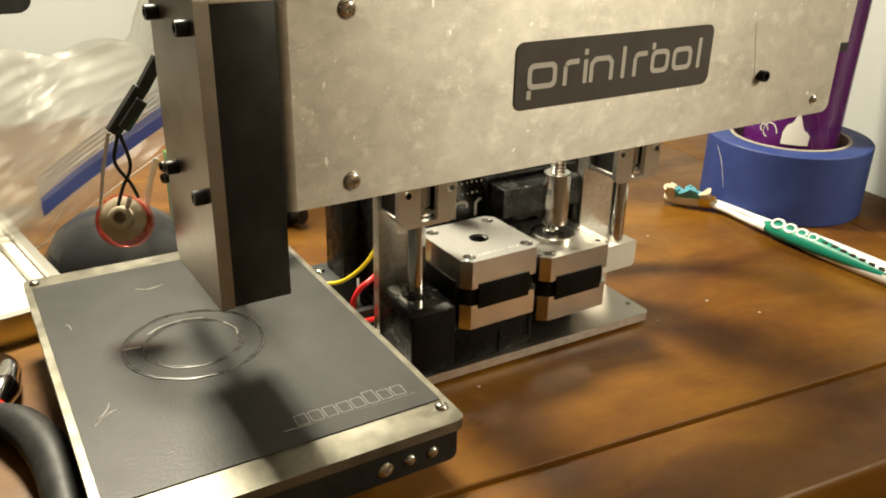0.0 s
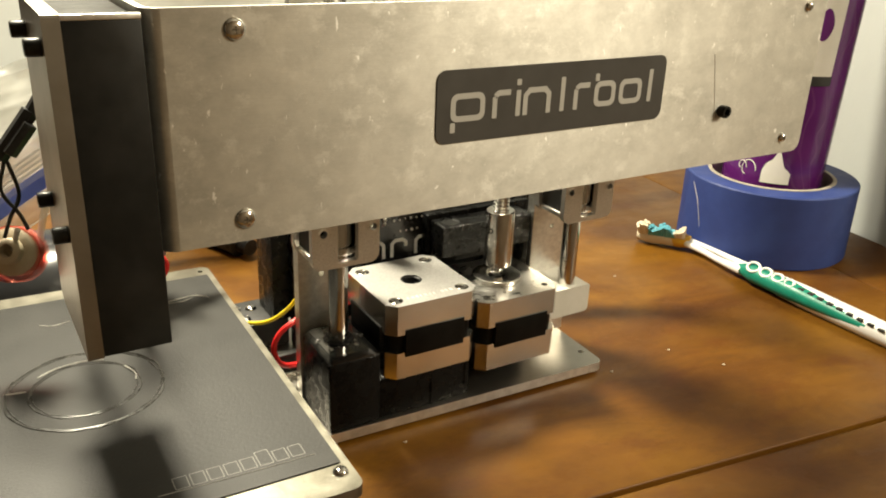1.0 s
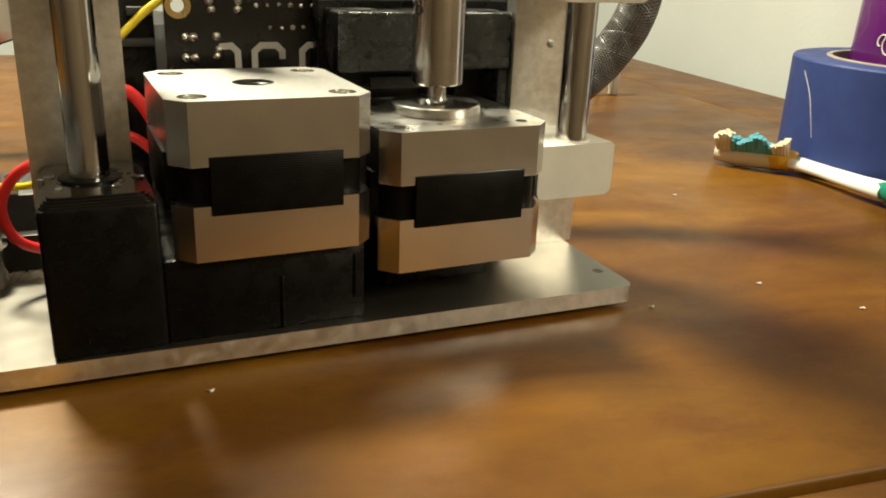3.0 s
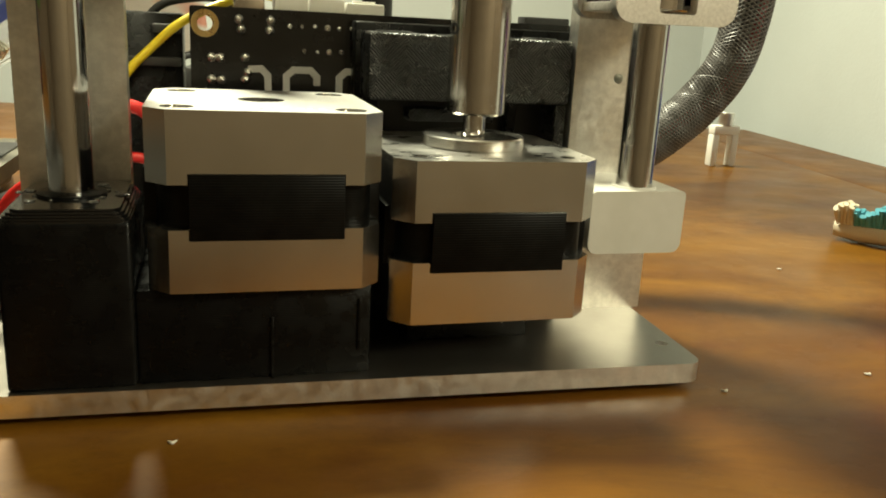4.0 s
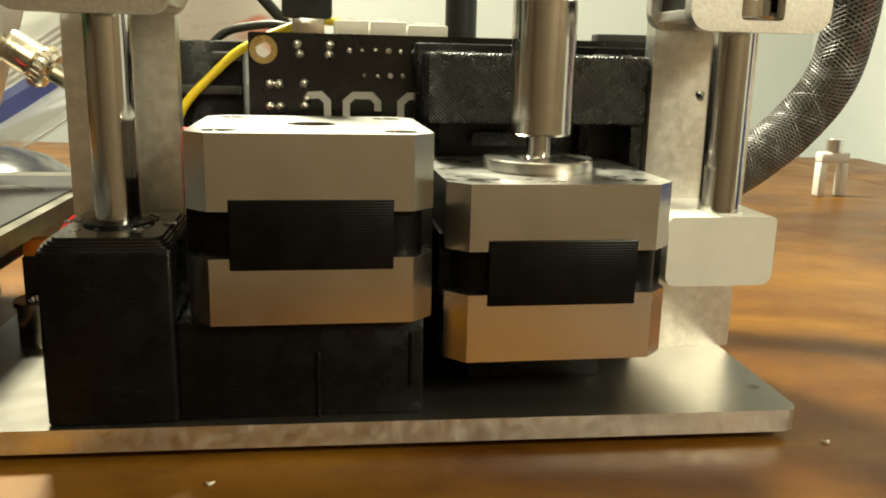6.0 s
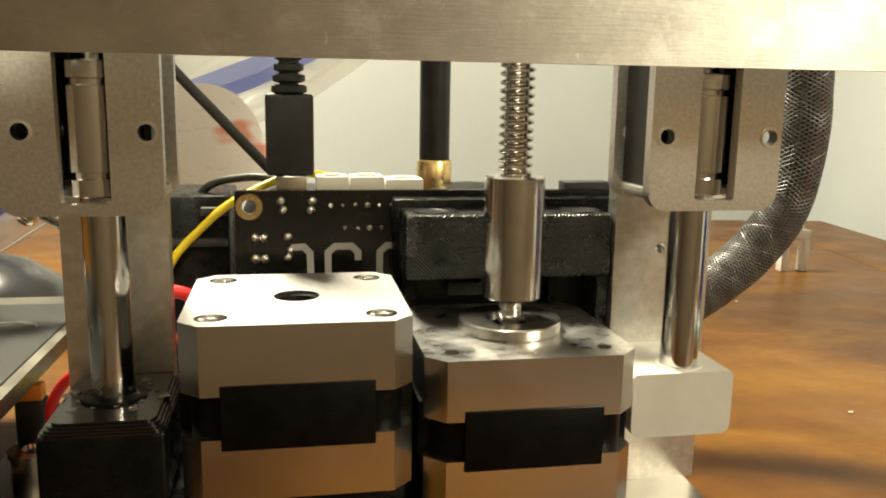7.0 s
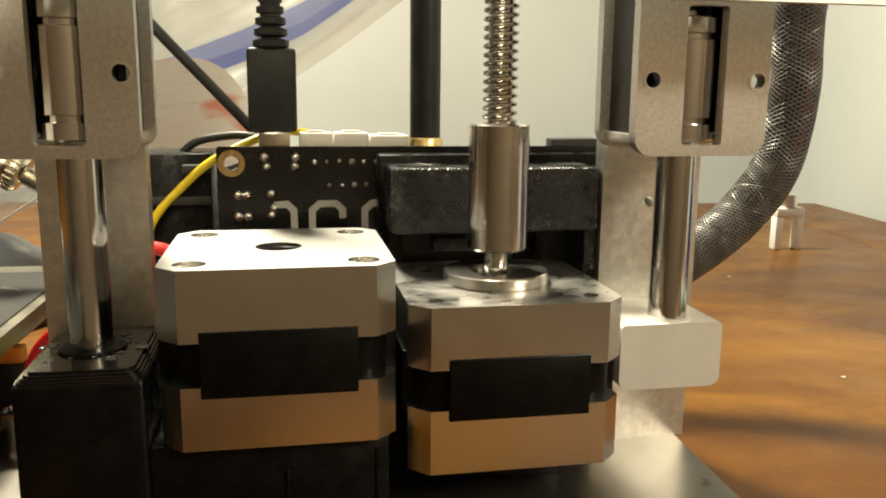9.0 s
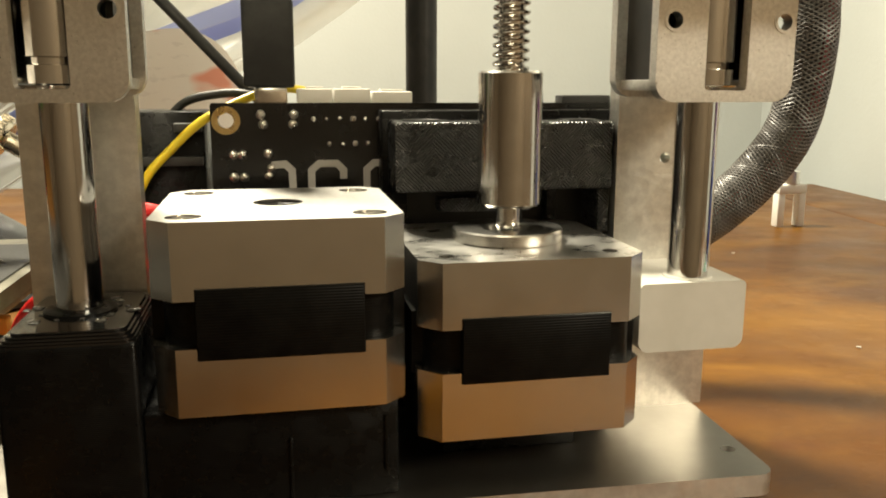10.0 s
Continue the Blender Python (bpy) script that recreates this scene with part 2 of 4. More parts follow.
def clear_film(name, tint, clear, rough=0.15):
    """Thin clear film: mostly open, with a glossy sheen."""
    m = bpy.data.materials.new(name)
    m.use_nodes = True
    t = m.node_tree
    t.nodes.remove(t.nodes["Principled BSDF"])
    see, gloss, milk = (t.nodes.new(k) for k in ("ShaderNodeBsdfTransparent", "ShaderNodeBsdfGlossy", "ShaderNodeBsdfDiffuse"))
    see.inputs[0].default_value = (*tint, 1)
    gloss.inputs["Roughness"].default_value = rough
    milk.inputs[0].default_value = (*[0.85 * c for c in tint], 1)
    m1, m2 = t.nodes.new("ShaderNodeMixShader"), t.nodes.new("ShaderNodeMixShader")
    m1.inputs[0].default_value, m2.inputs[0].default_value = 0.35, clear
    wire(m, gloss.outputs[0], m1.inputs[2])
    wire(m, milk.outputs[0], m1.inputs[1])
    wire(m, m1.outputs[0], m2.inputs[1])
    wire(m, see.outputs[0], m2.inputs[2])
    wire(m, m2.outputs[0], t.nodes["Material Output"].inputs["Surface"])
    return m


def purple_wrap():
    m = mat("purple_printed_wrap", (0.11, 0.012, 0.15), 0.22)
    swirl = node(m, "ShaderNodeTexWave", Scale=38.0, Distortion=14.0, Detail=1.0)
    wire(m, coords(m, (1, 1, 0.7)), swirl.inputs["Vector"])
    tone = blend(m, span(m, swirl.outputs["Fac"], 0.93, 0.97, 0.0, 0.14), (0.105, 0.011, 0.14), (0.36, 0.18, 0.40))
    into(m, "Base Color", blend(m, span(m, grain(m, 30), 0.4, 0.7), tone, (0.145, 0.018, 0.195)))
    return m


PRINT, HATCH, LAMS, WOOD, PURPLE, BUILD = printed_plastic(), hatched_plastic(), laminations(), varnished_wood(), purple_wrap(), build_sheet()
ROOMWALL = painted_wall("brown_wall_paint", (0.17, 0.125, 0.08))
WALL = painted_wall("grey_wall_paint", (0.64, 0.675, 0.66))
CEIL = painted_wall("white_ceiling_paint", (0.75, 0.73, 0.66))
FLOORING = worn(mat("golden_wood_floor", (0.34, 0.18, 0.05), 0.4), (0.20, 0.105, 0.032), (0.31, 0.175, 0.06), 0.35, 0.7, 9, (0.3, 0.45), 0.15, 0.0004, (1, 6, 1))
FILM = clear_film("clear_bag_film", (0.97, 0.97, 0.94), 0.60, 0.30)
ZIP = clear_film("blue_zip_strip", (0.05, 0.12, 0.66), 0.15, 0.3)
ZIP_PALE = clear_film("pale_blue_zip_band", (0.28, 0.37, 0.86), 0.3, 0.3)
ZIP_WHITE = clear_film("white_zip_strip", (0.95, 0.95, 0.93), 0.1, 0.2)
REDCLEAR = clear_film("clear_red_plastic", (0.92, 0.42, 0.36), 0.68, 0.1)

# ---- builders; all places below are in centimetres ----


def thing(name, label, category, at=(0, 0, 0), turn=0.0, group="", kind=""):
    ob = new(name)
    ob.empty_display_size = 0.01
    ob.matrix_world = pose(at[0] * CM, at[1] * CM, at[2] * CM, 0, 0, turn)
    BASE[ob] = (0, 0, 0) if turn else at
    return tagged(ob, label, category, group, kind)


BASE = {}  # base of each upright thing; its parts are given by their places in the room


def finish(bm, smooth=40.0):
    bmesh.ops.recalc_face_normals(bm, faces=bm.faces)
    bmesh.ops.scale(bm, vec=(CM, CM, CM), verts=bm.verts)
    me = bpy.data.meshes.new("mesh")
    bm.to_mesh(me)
    bm.free()
    if smooth:
        me.shade_smooth()
        me.set_sharp_from_angle(angle=radians(smooth))
    return me


def part(name, bm, material, parent=None, label="", smooth=40.0):
    if not isinstance(bm, bpy.types.Mesh):
        bmesh.ops.translate(bm, vec=[-c for c in BASE.get(parent, (0, 0, 0))], verts=bm.verts)
        bm = finish(bm, smooth)
    ob = new(name, bm)
    if not ob.data.materials:
        ob.data.materials.append(material)
    if parent:
        ob.parent = parent
        BASE[ob] = BASE.get(parent, (0, 0, 0))
    return tagged(ob, label)


def second_skin(ob, material, test):
    """Give the faces whose normal passes the test a second material."""
    ob.data.materials.append(material)
    for p in ob.data.polygons:
        if test(p.normal):
            p.material_index = 1


def box(x0, x1, y0, y1, z0, z1, bevel=0.0, bm=None, seg=2):
    own = bmesh.new()
    bmesh.ops.create_cube(own, size=1)
    for v in own.verts:
        v.co = ((x0 + x1) / 2 + v.co.x * (x1 - x0), (y0 + y1) / 2 + v.co.y * (y1 - y0), (z0 + z1) / 2 + v.co.z * (z1 - z0))
    if bevel:
        bmesh.ops.bevel(own, geom=own.edges[:], offset=bevel, segments=seg, affect="EDGES", profile=0.5)
    return join(bm, own)


def join(bm, own):
    if bm is None:
        return own
    me = bpy.data.meshes.new("tmp")
    own.to_mesh(me)
    own.free()
    bm.from_mesh(me)
    bpy.data.meshes.remove(me)
    return bm


def frame_of(a, b):
    """Two directions square to the way from a to b."""
    d = (Vector(b) - Vector(a)).normalized()
    s = d.orthogonal().normalized()
    return d, s, d.cross(s)


def lathe(profile, a=(0, 0, 0), b=(0, 0, 1), n=32, bm=None):
    """Turned body: profile of (radius, distance from a towards b); radius 0 closes it."""
    bm = bm or bmesh.new()
    d, s, q = frame_of(a, b)
    rings = []
    for r, h in profile:
        c = Vector(a) + d * h
        rings.append([bm.verts.new(c)] if r <= 1e-6 else [bm.verts.new(c + (s * math.cos(k * math.tau / n) + q * math.sin(k * math.tau / n)) * r) for k in range(n)])
    for lo, hi in zip(rings, rings[1:]):
        for k in range(n):
            j = (k + 1) % n
            if len(lo) == 1 and len(hi) > 1:
                bm.faces.new((lo[0], hi[k], hi[j]))
            elif len(hi) == 1 and len(lo) > 1:
                bm.faces.new((lo[k], lo[j], hi[0]))
            elif len(lo) > 1:
                bm.faces.new((lo[k], lo[j], hi[j], hi[k]))
    return bm


def rod(a, b, r, n=24, ease=0.03, bm=None):
    h = (Vector(b) - Vector(a)).length
    e = min(ease, r * 0.5, h * 0.3)
    return lathe([(0, 0), (r - e, 0), (r, e), (r, h - e), (r - e, h), (0, h)], a, b, n, bm)


def smooth_path(points, steps=8):
    p = [Vector(v) for v in points]
    p = [p[0] * 2 - p[1]] + p + [p[-1] * 2 - p[-2]]
    out = []
    for i in range(1, len(p) - 2):
        for k in range(steps):
            t = k / steps
            out.append(0.5 * (2 * p[i] + (p[i + 1] - p[i - 1]) * t + (2 * p[i - 1] - 5 * p[i] + 4 * p[i + 1] - p[i + 2]) * t**2 + (3 * p[i] - p[i - 1] - 3 * p[i + 1] + p[i + 2]) * t**3))
    return out + [p[-2]]


def tube(points, r, n=10, steps=8, bm=None, ends=True):
    """A round cord along a smooth path; r may be one radius or one for each given point."""
    bm = bm or bmesh.new()
    path = smooth_path(points, steps)
    rad = r if isinstance(r, (list, tuple)) else [r] * len(points)
    rings, side = [], None
    for i, c in enumerate(path):
        d = (path[min(i + 1, len(path) - 1)] - path[max(i - 1, 0)]).normalized()
        side = d.orthogonal().normalized() if side is None else (side - d * side.dot(d)).normalized()
        q = d.cross(side)
        f = i / steps
        k0 = min(int(f), len(rad) - 1)
        rr = rad[k0] + (rad[min(k0 + 1, len(rad) - 1)] - rad[k0]) * (f - k0)
        rings.append([bm.verts.new(c + (side * math.cos(k * math.tau / n) + q * math.sin(k * math.tau / n)) * rr) for k in range(n)])
    for lo, hi in zip(rings, rings[1:]):
        for k in range(n):
            bm.faces.new((lo[k], lo[(k + 1) % n], hi[(k + 1) % n], hi[k]))
    if ends:
        bm.faces.new(rings[0])
        bm.faces.new(rings[-1])
    return bm


def sheet_of(f, nu, nv):
    bm = bmesh.new()
    g = [[bm.verts.new(f(i / nu, j / nv)) for j in range(nv + 1)] for i in range(nu + 1)]
    for i in range(nu):
        for j in range(nv):
            bm.faces.new((g[i][j], g[i + 1][j], g[i + 1][j + 1], g[i][j + 1]))
    return bm


def circle(x, y, r, n=24):
    return [(x + r * math.cos(k * math.tau / n), y + r * math.sin(k * math.tau / n)) for k in range(n)]


def rounded(x0, x1, y0, y1, r, n=5):
    """A rectangle with round corners; r may be one radius or four (from the lower left, anticlockwise)."""
    rs = r if isinstance(r, (list, tuple)) else [r] * 4
    out = []
    for k, (cx, cy, sx, sy) in enumerate(((x0, y0, 1, 1), (x1, y0, -1, 1), (x1, y1, -1, -1), (x0, y1, 1, -1))):
        q = max(rs[k], 1e-4)
        for i in range(n + 1):
            a = math.pi + k * math.pi / 2 + i / n * math.pi / 2
            out.append((cx + sx * q + q * math.cos(a), cy + sy * q + q * math.sin(a)))
    return out


def slab(loops, lo, hi, axis="z", bm=None):
    """A flat plate from an outline and its holes, between lo and hi along the axis."""
    bm = bm or bmesh.new()
    put = {"z": lambda u, v, w: (u, v, w), "y": lambda u, v, w: (u, w, v), "x": lambda u, v, w: (w, u, v)}[axis]
    flat = [p for loop in loops for p in loop]
    tris = tessellate([[Vector((*p, 0)) for p in loop] for loop in loops])
    near, far = ([bm.verts.new(put(*p, w)) for p in flat] for w in (lo, hi))
    for t in tris:
        for row in (near, far):
            try:
                bm.faces.new([row[i] for i in t])
            except ValueError:
                pass
    base = 0
    for loop in loops:
        n = len(loop)
        for k in range(n):
            i, j = base + k, base + (k + 1) % n
            bm.faces.new((near[i], near[j], far[j], far[i]))
        base += n
    return bm


def tessellate(loops):
    from mathutils.geometry import tessellate_polygon
    return tessellate_polygon(loops)


def screw(name, at, way, r, parent, material, head=0.25, socket=True, label=""):
    """A screw head on a surface at a place, pointing out along a way."""
    a, b = Vector(at), Vector(at) + Vector(way)
    if socket:
        prof = [(r * 0.98, 0), (r, head * 0.1), (r, head * 0.85), (r * 0.9, head), (r * 0.55, head), (r * 0.52, head * 0.35), (0, head * 0.3)]
    else:
        prof = [(r, 0), (r * 0.97, head * 0.35), (r * 0.75, head * 0.75), (r * 0.42, head * 0.96), (r * 0.3, head), (r * 0.22, head * 0.55), (0, head * 0.5)]
    bm = lathe(prof, a, b, 20)
    if not socket:
        d, s, q = frame_of(a, b)
        for w in (s, q):
            own = bmesh.new()
            bmesh.ops.create_cube(own, size=1)
            for v in own.verts:
                v.co = a + d * (head * (0.93 + v.co.z * 0.12)) + w * v.co.x * r * 1.0 + w.cross(d) * v.co.y * r * 0.16
            join(bm, own)
    return part(name, bm, material, parent, label)

# ---- the room and the table; the table stands turned by seven degrees to the printer ----
CORNER, SKEW = (43.5, 45.5, 0.0), -7.0
ROOM = pose(CORNER[0] * CM, CORNER[1] * CM, 0, 0, 0, SKEW)


def shell(name, bm, material, label, category):
    ob = part(name, bm, material, smooth=0)
    ob.matrix_world = ROOM
    return tagged(ob, label, category, kind="structure")


shell("wall_back", box(-192, 14, 16, 27, -75, 165), WALL, "plain grey-green painted wall behind the table", "wall")
shell("wall_right", box(2.5, 14, -58, 16, -75, 165), WALL, "plain grey-green painted wall beside the table", "wall")
shell("wall_return", box(14, 102, -58, -46, -75, 165), WALL, "plain grey-green painted wall", "wall")
shell("wall_far_right", box(90, 102, -170, -58, -75, 165), ROOMWALL, "plain brown painted wall", "wall")
shell("wall_left", box(-192, -180, -170, 16, -75, 165), ROOMWALL, "plain brown painted wall", "wall")
shell("wall_front", box(-192, 102, -182, -170, -75, 165), ROOMWALL, "plain brown painted wall", "wall")
shell("ceiling", box(-192, 102, -182, 27, 165, 172), CEIL, "plain white ceiling", "ceiling")
shell("floor", box(-192, 102, -182, 27, -82, -75), FLOORING, "golden wooden floor below the table", "floor")

table = thing("wooden_table", "varnished brown wooden table with narrow board joints", "table", CORNER, SKEW)
ENDBOARD = 6.65
part("apron", box(-146, -4, -60, -4, -11, -2.4, 0.3), WOOD, table)
for lx in (-142, -8):
    for ly in (-57, -8):
        part("leg", box(lx - 3, lx + 3, ly - 3, ly + 3, -75, -2.4, 0.4), WOOD, table)
joints = [0, 59.4, 64.8]
for near, far in zip(joints, joints[1:]):
    part("board", box(-150, -ENDBOARD - 0.04, -far + 0.05, -near - 0.05, -2.4, 0, 0.1 if far < 60 else 0.35, seg=3), WOOD, table)
part("end_board", box(-ENDBOARD + 0.01, 0, -64.8, 0, -2.4, 0, 0.2), WOOD, table)

# ---- printer: base, columns, rods, carriers ----
FRONT_EDGE = (9.25, -2.4, 0.2)
base = thing("base_plate", "thick tumbled aluminium base plate of the printer", "base plate", FRONT_EDGE, -1.9)
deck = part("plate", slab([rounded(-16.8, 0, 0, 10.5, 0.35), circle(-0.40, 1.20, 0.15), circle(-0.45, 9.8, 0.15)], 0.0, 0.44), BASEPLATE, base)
# brighter metal on the upright sides: the light they catch is put into colour
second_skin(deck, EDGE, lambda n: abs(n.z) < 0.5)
for fx, fy in ((-1.5, 1.6), (-1.5, 9.2), (-15, 1.6), (-15, 9.2)):
    part("rubber_foot", rod((fx, fy, -0.2), (fx, fy, 0), 0.5), RUBBER, base)
TOP = 0.64


def column(x0, x1, y, name_label):
    col = thing("column", name_label, "column", ((x0 + x1) / 2, y + 0.3, TOP), group="upright bars of the printer")
    body = slab([rounded(x0, x1, TOP, 20.0, 0.04, 2), circle((x0 + x1) / 2 - 0.05, 6.40, 0.12, 16), circle((x0 + x1) / 2 - 0.05, 2.4, 0.12, 16)], y, y + 0.5, "y")
    part("bar", body, UPRIGHT, col)


column(-4.66, -2.57, 1.0, "flat aluminium upright bar behind the smooth rod")
column(7.25, 9.60, 1.3, "flat aluminium upright bar with small screw holes")


def smooth_rod(x, y, z0):
    r = thing("smooth_rod", "polished steel guide rod", "rod", (x, y, z0), group="guide rods")
    part("shaft", rod((x, y, z0), (x, y, 19), 0.4, 40), STEEL, r)


smooth_rod(-3.52, -0.32, 3.3)
smooth_rod(8.16, -0.40, 3.3)


def carrier(x0, x1, holes, rod_x, rod_y):
    c = thing("bearing_carrier", "slotted aluminium bearing carrier below the beam", "carrier", ((x0 + x1) / 2, -0.6, 7.66), group="bearing carriers")
    sx0, sx1 = rod_x - 0.42, rod_x + 0.42
    loops = [rounded(x0, x1, 7.66, 16.6, [0.38, 0.38, 0.1, 0.1]), rounded(sx0, sx1, 7.87, 10.50, 0.08, 3)]
    loops += [circle(h, 9.11, 0.15, 20) for h in holes]
    part("front_plate", slab(loops, -1.44, -1.16, "y"), PLATE, c)
    part("rear_plate", slab([rounded(x0, x1, 7.72, 16.6, [0.38, 0.38, 0.1, 0.1]), circle(holes[0], 9.11, 0.15, 20)], 0.42, 0.70, "y"), PLATE, c)
    for sx in (x0 + 0.42, x1 - 0.42):
        part("spacer", box(sx - 0.3, sx + 0.3, -1.16, 0.42, 7.86, 8.06, 0.03), PLATE, c)
    part("side_liner", box(x0 + 0.22, x0 + 0.34, -1.15, 0.41, 8.07, 16.4), BLACK, c)
    part("side_liner", box(x1 - 0.34, x1 - 0.22, -1.15, 0.41, 8.07, 16.4), BLACK, c)
    prof = [(0.42, 0), (0.72, 0), (0.75, 0.03), (0.75, 0.32), (0.66, 0.34), (0.66, 0.44), (0.75, 0.46), (0.75, 1.96), (0.66, 1.98), (0.66, 2.08), (0.75, 2.10), (0.75, 2.38), (0.72, 2.41), (0.42, 2.41)]
    part("bearing", lathe(prof, (rod_x - 0.03, rod_y - 0.05, 7.93), (rod_x - 0.03, rod_y - 0.05, 9), 40), STEEL, c, "steel linear bearing")
    for h in holes:
        part("threaded_hole", lathe([(0.15, 0), (0.20, 0), (0.20, 0.02), (0.15, 0.02)], (h, -1.44, 9.11), (h, -2, 9.11), 20), EDGE, c)


carrier(-5.02, -2.26, (-4.56, -2.52), -3.57, -0.32)
carrier(6.76, 9.50, (7.08, 9.25), 8.15, -0.40)

# ---- printed rod holder below the left motor, nylon holder on the other side ----
LAYER = mat("glossy_black_layers", (0.006, 0.006, 0.006), 0.16, 0.0, Specular_IOR_Level=0.7)
GLUE = mat("dried_clear_glue", (0.055, 0.052, 0.047), 0.12, 0.0, Specular_IOR_Level=0.8)
holder = thing("rod_holder", "glossy black 3D-printed holder for rod and motor", "holder", (-1.3, -0.3, TOP))
tower = part("tower", box(-4.58, -2.36, -1.86, 0.98, TOP, 3.80, 0.1, seg=3), PRINT, holder)
for k in range(5):
    inset = 0.02 + 0.022 * k + 0.006 * k * k
    part("print_layer", slab([rounded(-4.58 + inset, -2.36 - inset, -1.86 + inset, 0.98 - inset * 0.3, 0.2)], 3.76 + 0.045 * k, 3.80 + 0.045 * k), LAYER, tower)
part("motor_seat", box(-2.36, 1.99, -1.80, 2.05, TOP, 2.50, 0.07), PRINT, holder)
part("rib", box(0.05, 0.11, -1.86, -1.80, TOP, 1.9, 0.02), PRINT, holder)
part("rib", box(1.72, 1.80, -1.84, -1.80, TOP + 0.5, 2.2, 0.02), PRINT, holder)
part("collar", lathe([(0.41, 0), (0.62, 0), (0.62, 0.05), (0.41, 0.09)], (-3.52, -0.32, 3.98), (-3.52, -0.32, 5), 28), PRINT, holder)

beads = random.Random(5)
for k in range(26):
    a, r = beads.uniform(0, math.tau), beads.uniform(0.45, 1.0)
    gx, gy = -3.52 + r * math.cos(a), min(0.85, max(-1.35, -0.32 + r * 1.1 * math.sin(a)))
    size = beads.uniform(0.04, 0.12)
    bead = bmesh.new()
    bmesh.ops.create_icosphere(bead, subdivisions=2, radius=1.0)
    for v in bead.verts:
        v.co = (gx + v.co.x * size * (1 + beads.uniform(-0.2, 0.2)), gy + v.co.y * size * 1.4, 3.985 + v.co.z * size * 0.35)
    part("glue_bead", bead, GLUE, tower)

nylon = thing("rod_clamp", "white nylon rod clamp on the upright bar", "clamp", (8.0, 0.2, 2.75))
part("block", slab([rounded(6.9, 9.16, 2.74, 4.14, [0.22, 0.22, 0.1, 0.1]), ], -0.98, 1.29, "y"), WHITE, nylon)
part("collar", lathe([(0.41, 0), (0.50, 0), (0.48, 0.03), (0.41, 0.04)], (8.16, -0.40, 4.14), (8.16, -0.40, 5), 28), WHITE, nylon)
screw("clamp_screw", (9.16, -0.3, 3.4), (1, 0, 0), 0.2, nylon, OXIDE, 0.05)


# ---- motors ----
def octagon(s, c):
    return [(-s + c, -s), (s - c, -s), (s, -s + c), (s, s - c), (s - c, s), (-s + c, s), (-s, s - c), (-s, -s + c)]


def motor(label, at, z0, z1, z2, z3, shaft_up):
    x, y = at
    m = thing("stepper_motor", label, "motor", (x, y, z0), group="stepper motors")

    def moved(bm):
        bmesh.ops.translate(bm, vec=(x, y, 0), verts=bm.verts)
        return bm

    tabs = [(1.39, 1.39), (2.115, 1.39), (2.115, 1.735), (1.735, 2.115), (1.39, 2.115)]
    holes = [circle(sx * 1.55, sy * 1.55, 0.30 if not shaft_up else 0.15, 20) for sx in (-1, 1) for sy in (-1, 1)]

    def cap(lo, hi, loops):
        bm = slab([octagon(2.115, 0.38)] + loops, lo, hi)
        geom = [e for e in bm.edges if len(e.link_faces) == 2 and e.calc_face_angle(0) > 0.6 and e.calc_length() > 0.5]
        bmesh.ops.bevel(bm, geom=geom, offset=0.03, segments=2, affect="EDGES")
        return moved(bm)

    low = part("lower_cap", cap(z0, z1, []), CAP, m)
    centre = circle(0, 0, 0.46 if not shaft_up else 0.4, 32)
    high = part("upper_cap", cap(z2, z3, holes + [centre]), CAP, m)
    second_skin(high, SMEARED if shaft_up else CAST_END, lambda n: n.z > 0.9)
    for sx, sy in ((1, 1), (1, -1), (-1, 1), (-1, -1)):
        for owner, lo, hi in ((low, z1, z1 + 0.2), (high, z2 - 0.2, z2)):
            part("corner_lug", moved(slab([[(sx * u, sy * v) for u, v in tabs]], lo, hi)), CAP, owner)
    core = slab([rounded(-1.96, 1.96, -1.96, 1.96, 0.5)], z1 - 0.1, z2 + 0.25)
    box(-1.375, 1.375, -2.17, 2.17, z1 + 0.005, z2 - 0.005, 0.01, core)
    box(-2.17, 2.17, -1.375, 1.375, z1 + 0.005, z2 - 0.005, 0.01, core)
    part("stator", moved(core), LAMS, m, "black laminated steel stack")
    for sx in (-1, 1):
        for sy in (-1, 1):
            if not shaft_up:
                screw("screw", (x + sx * 1.55, y + sy * 1.55, z3 - 0.16), (0, 0, 1), 0.25, m, STEEL, 0.12, False)
    if shaft_up:
        prof = [(0.42, 0), (1.08, 0), (1.10, 0.02), (1.10, 0.22), (1.07, 0.25), (0.6, 0.25), (0.5, 0.22), (0.42, 0.1)]
        part("pilot_ring", lathe(prof, (x, y, z3), (x, y, z3 + 1), 48), CAP, m)
        part("shaft", rod((x, y, z2), (x, y, z3 + 1.3), 0.25), STEEL, m)
    else:
        part("bore", lathe([(0.44, 0), (0.46, 0.9), (0.40, 0.86), (0.30, 0.2), (0, 0.2)], (x, y, z3 - 0.95), (x, y, z3), 32), OXIDE, m)
        for k in range(11):
            bx = x - 1.05 + k * 0.2
            if k != 7:
                part("stamped_mark", box(bx, bx + (0.13 if k % 3 else 0.08), y - 1.66, y - 1.48, z3 - 0.01, z3 + 0.006), EDGE, m)
    return m


motor("square silver stepper motor, bored end up, on the black holder", (0.0, 0.02), 2.50, 3.48, 4.69, 5.80, False)
motor("square silver stepper motor with pilot ring and shaft up", (4.48, 0.12), 1.66, 2.73, 3.93, 4.94, True)
riser = thing("motor_riser", "black printed riser block below the shaft motor", "block", (4.5, 0.9, TOP))
part("block", box(3.1, 5.9, -0.3, 2.1, TOP, 1.66, 0.05), PRINT, riser)

